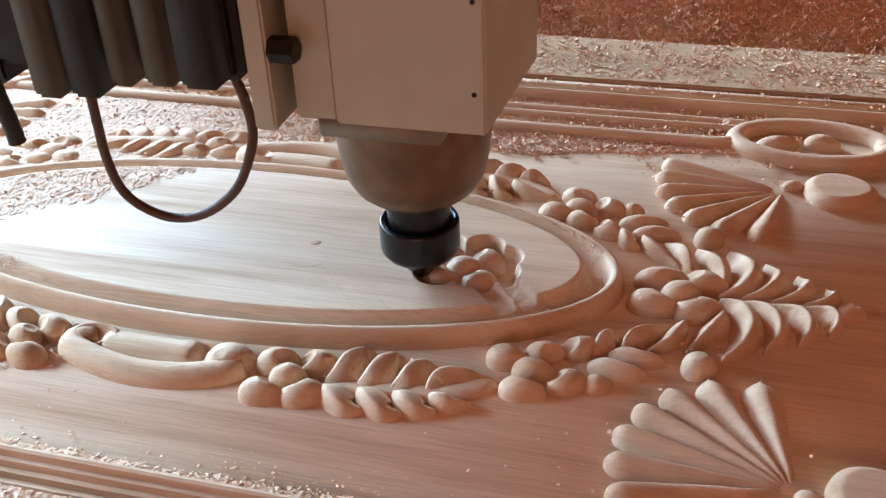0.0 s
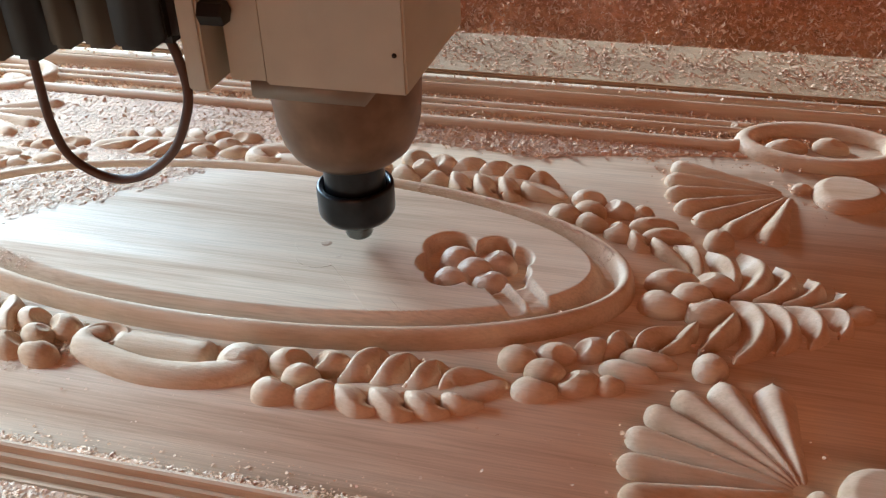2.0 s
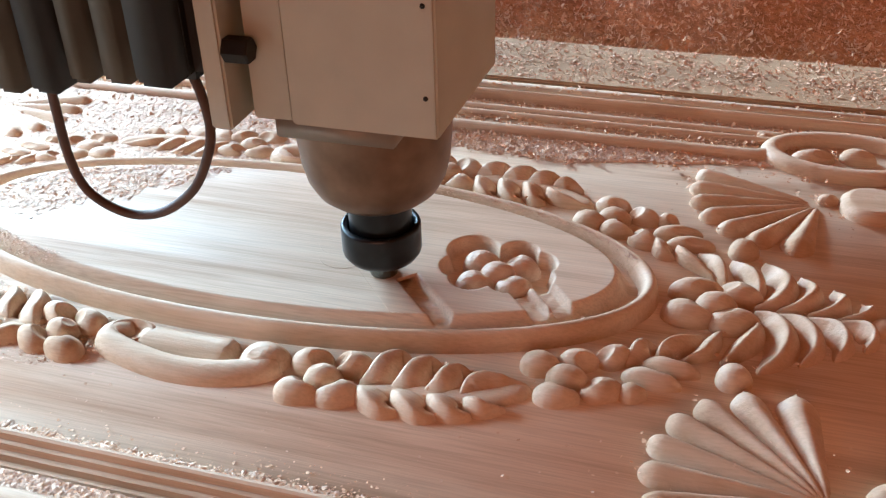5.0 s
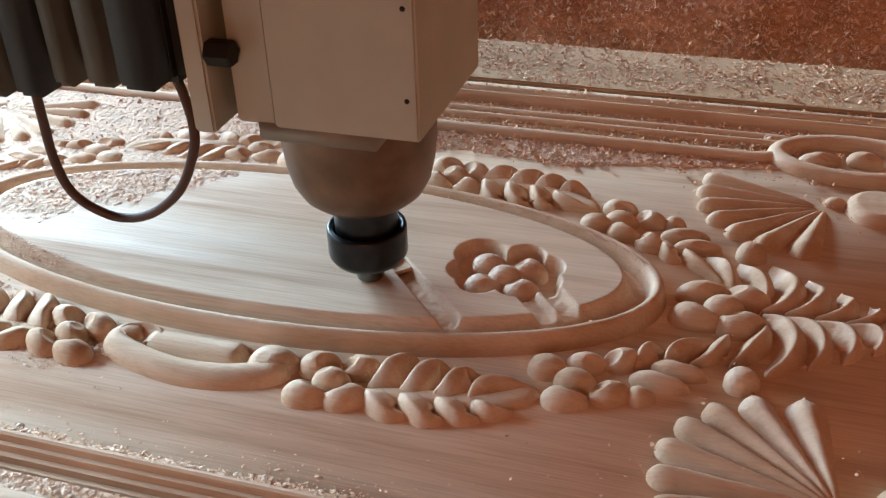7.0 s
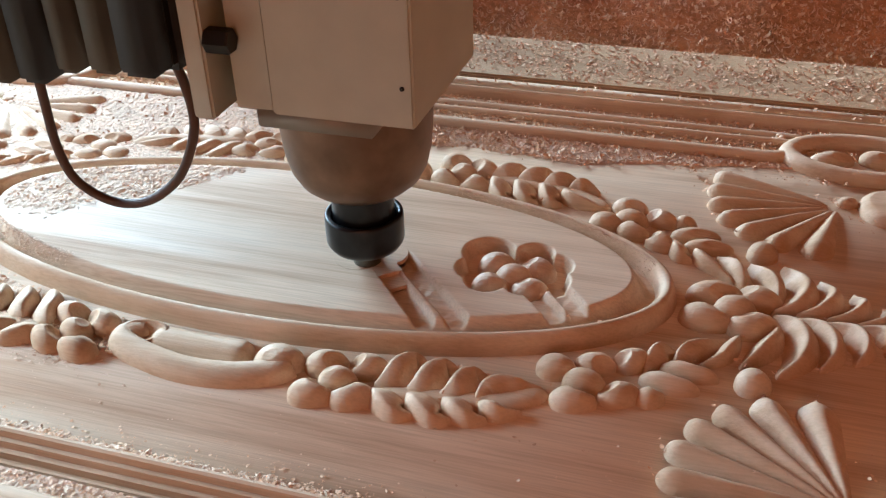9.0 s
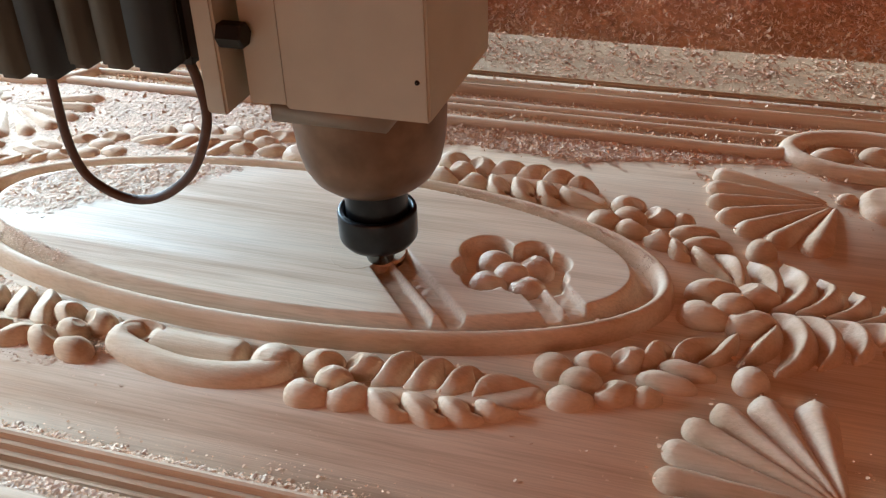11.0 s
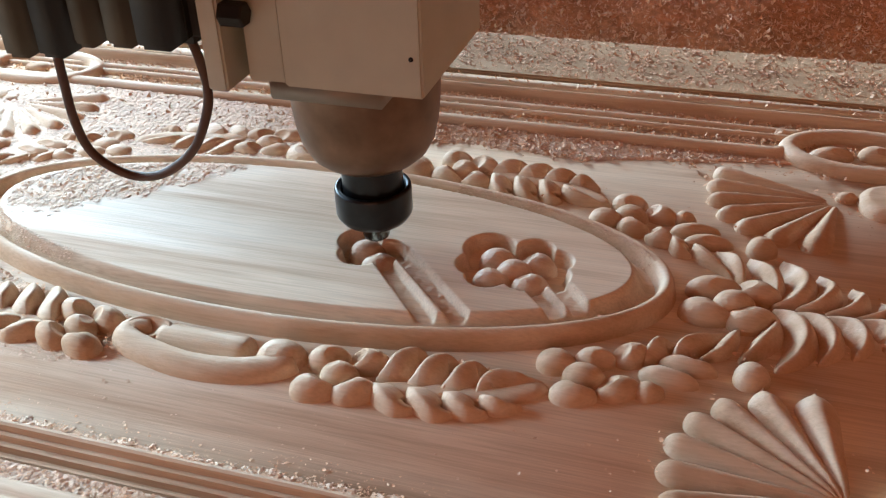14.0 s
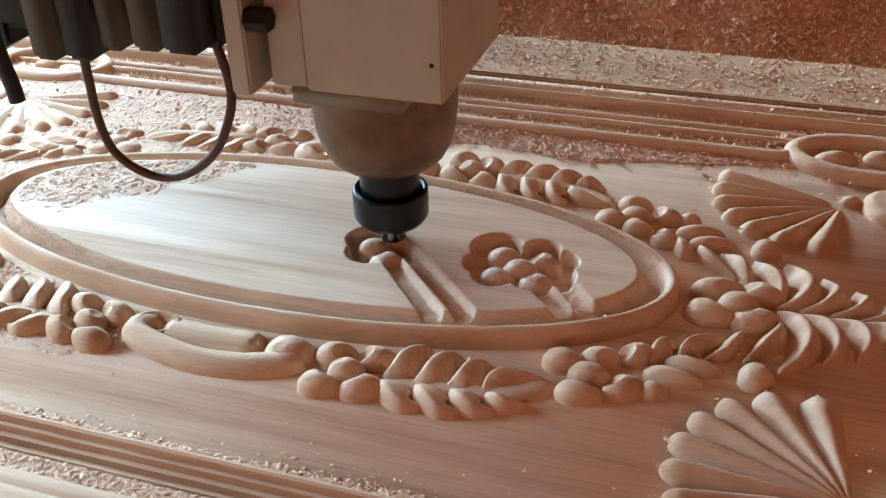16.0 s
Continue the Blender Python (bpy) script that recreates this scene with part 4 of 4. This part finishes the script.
part("drive_box", [(x, z, y) for x, y, z in bv], [f[::-1] for f in bf], BOLT, motor, "black drive box with a slanting underside", False)

bolt_vs, bolt_fs = turned([(0.0001, 0.012), (0.0054, 0.012), (0.0060, 0.011), (0.0060, 0.0)], 0, 0, 0, 6)
part("bolt", [(-0.0462 + v[2], -0.0500 + v[0], 0.1440 + v[1]) for v in bolt_vs], bolt_fs, BOLT, head, "black bolt head", False)
part("hose", *tube(smooth_line([(-0.1350, -0.056, 0.160), (-0.1370, -0.056, 0.130), (-0.1375, -0.056, 0.104), (-0.1370, -0.056, 0.084), (-0.1330, -0.055, 0.0670), (-0.1235, -0.052, 0.0560), (-0.1105, -0.049, 0.0510), (-0.0930, -0.049, 0.0560), (-0.0750, -0.049, 0.0710), (-0.0655, -0.047, 0.0900), (-0.0635, -0.045, 0.1040), (-0.0670, -0.043, 0.1190), (-0.0720, -0.040, 0.1300), (-0.0740, -0.035, 0.1500)], 6), 0.0024), RUBBER, head, "thin dark brown hose hanging in a loop")

for o in head.children_recursive:
    o.data.transform(Matrix.Scale(0.9812, 4))

# ---------------------------------------------------------------- movement
SPINDLE = [
    (0, -0.1483, -0.0144, 0.0007),
    (0.5, -0.1329, -0.0034, -0.0006),
    (1, -0.1292, -0.0042, 0.0091),
    (1.5, -0.1587, 0.0014, 0.0090),
    (2, -0.1935, -0.0001, 0.0097),
    (2.5, -0.1920, -0.0087, 0.0035),
    (3, -0.1767, -0.0245, 0.0026),
    (3.5, -0.1530, -0.0495, 0.0022),
    (4, -0.1450, -0.0568, 0.0010),
    (4.5, -0.1661, -0.0360, 0.0032),
    (4.7, -0.1748, -0.0270, 0.0027),
    (6.8, -0.2017, -0.0231, 0.0044),
    (7, -0.1952, -0.0288, 0.0037),
    (7.5, -0.1707, -0.0558, 0.0049),
    (8, -0.1587, -0.0693, 0.0065),
    (8.5, -0.1835, -0.0415, 0.0035),
    (9, -0.2050, -0.0181, 0.0022),
    (9.2, -0.2068, -0.0159, 0.0034),
    (11.3, -0.1959, -0.0167, 0.0050),
    (11.5, -0.2012, -0.0250, 0.0094),
    (12, -0.2057, -0.0222, 0.0075),
    (12.5, -0.1916, -0.0050, 0.0034),
    (13, -0.2036, 0.0037, 0.0043),
    (13.5, -0.2042, 0.0060, 0.0120),
    (14, -0.2060, -0.0030, 0.0081),
    (14.5, -0.2098, -0.0074, 0.0042),
    (15, -0.2194, 0.0083, 0.0037),
    (15.5, -0.2028, 0.0014, 0.0045),
    (16, -0.2028, 0.0016, 0.0038),
]


# wood that the cutter takes down during the shot: each piece sinks from the face to the floor of its cut
def uncut_z(x, y):
    return FIELD + 0.00001 - edge_drop(x, y)


CUT_ROWS = []


def cut_piece(rows, depth, t0, t1):
    """rows: lines of points across the piece."""
    n, m = len(rows), len(rows[0])
    flat = [p for row in rows for p in row]
    lift = 0.00012 + 0.000006 * len(CUT_ROWS)
    vs = [(x, y, uncut_z(x, y) + lift) for x, y in flat] + [(x, y, uncut_z(x, y) - 0.002) for x, y in flat]
    fs = grid_faces(n, m)
    rim = [(0, j) for j in range(m)] + [(i, m - 1) for i in range(1, n)] + [(n - 1, j) for j in range(m - 2, -1, -1)] + [(i, 0) for i in range(n - 2, 0, -1)]
    rim = [i * m + j for i, j in rim]
    fs += [(a, b, b + n * m, a + n * m) for a, b in zip(rim, rim[1:] + rim[:1])]
    ob = part("cut_strip", vs, fs, WOOD, panel, "strip of wood under the cutter", False)
    CUT_ROWS.append((ob, [(t, pose(0, 0, z)) for t, z in ((0.0, 0.0), (max(0.05, t0 - 0.05), 0.0), (t1, -depth), (16.0, -depth))]))


def stretch(p, q, w, a, b):
    """The stretch from a to b (0 to 1) of a strip from p to q."""
    d = Vector((q[0] - p[0], q[1] - p[1], 0))
    s = Vector((-d.y, d.x, 0)).normalized() * (w + 0.0010)
    return [[(v.x, v.y) for v in (Vector((*p, 0)) + d * (a + (b - a) * i / 15) + s * (j / 6 - 1) for j in range(13))] for i in range(16)]


def round_cut(x, y, r, n=20):
    return [[(x + r * k / 4 * math.cos(2 * math.pi * i / n), y + r * k / 4 * math.sin(2 * math.pi * i / n)) for k in range(5)] for i in range(n + 1)]


for k, t0, t1 in ((1, 11.2, 12.0), (0, 12.0, 12.9), (2, 11.4, 12.4)):
    cut_piece(round_cut(FLOWERS[1][0] + SECOND[k][0], FLOWERS[1][1] + SECOND[k][1], SECOND[k][2] + 0.0010), 0.0130, t0, t1)
for k, (t0, t1) in enumerate(((3.8, 4.3), (4.3, 4.6), (4.6, 5.2), (5.4, 6.6), (6.6, 8.4))):
    cut_piece(stretch(*STRIPS[3], 0.2 * k - (0.13 if k == 0 else 0), 0.2 * (k + 1) + (0.12 if k == 4 else 0)), 0.0090, t0, t1)
for k, (t0, t1) in enumerate(((7.8, 8.3), (8.3, 8.6), (8.6, 8.9), (8.9, 9.3), (9.5, 11.0))):
    cut_piece(stretch(*STRIPS[2], 0.2 * k - (0.13 if k == 0 else 0), 0.2 * (k + 1) + (0.12 if k == 4 else 0)), 0.0090, t0, t1)


def motions():
    for piece, rows in CUT_ROWS:
        walk(piece, rows)
    walk(head, [(t, pose(x, y, z)) for t, x, y, z in SPINDLE])


motions()
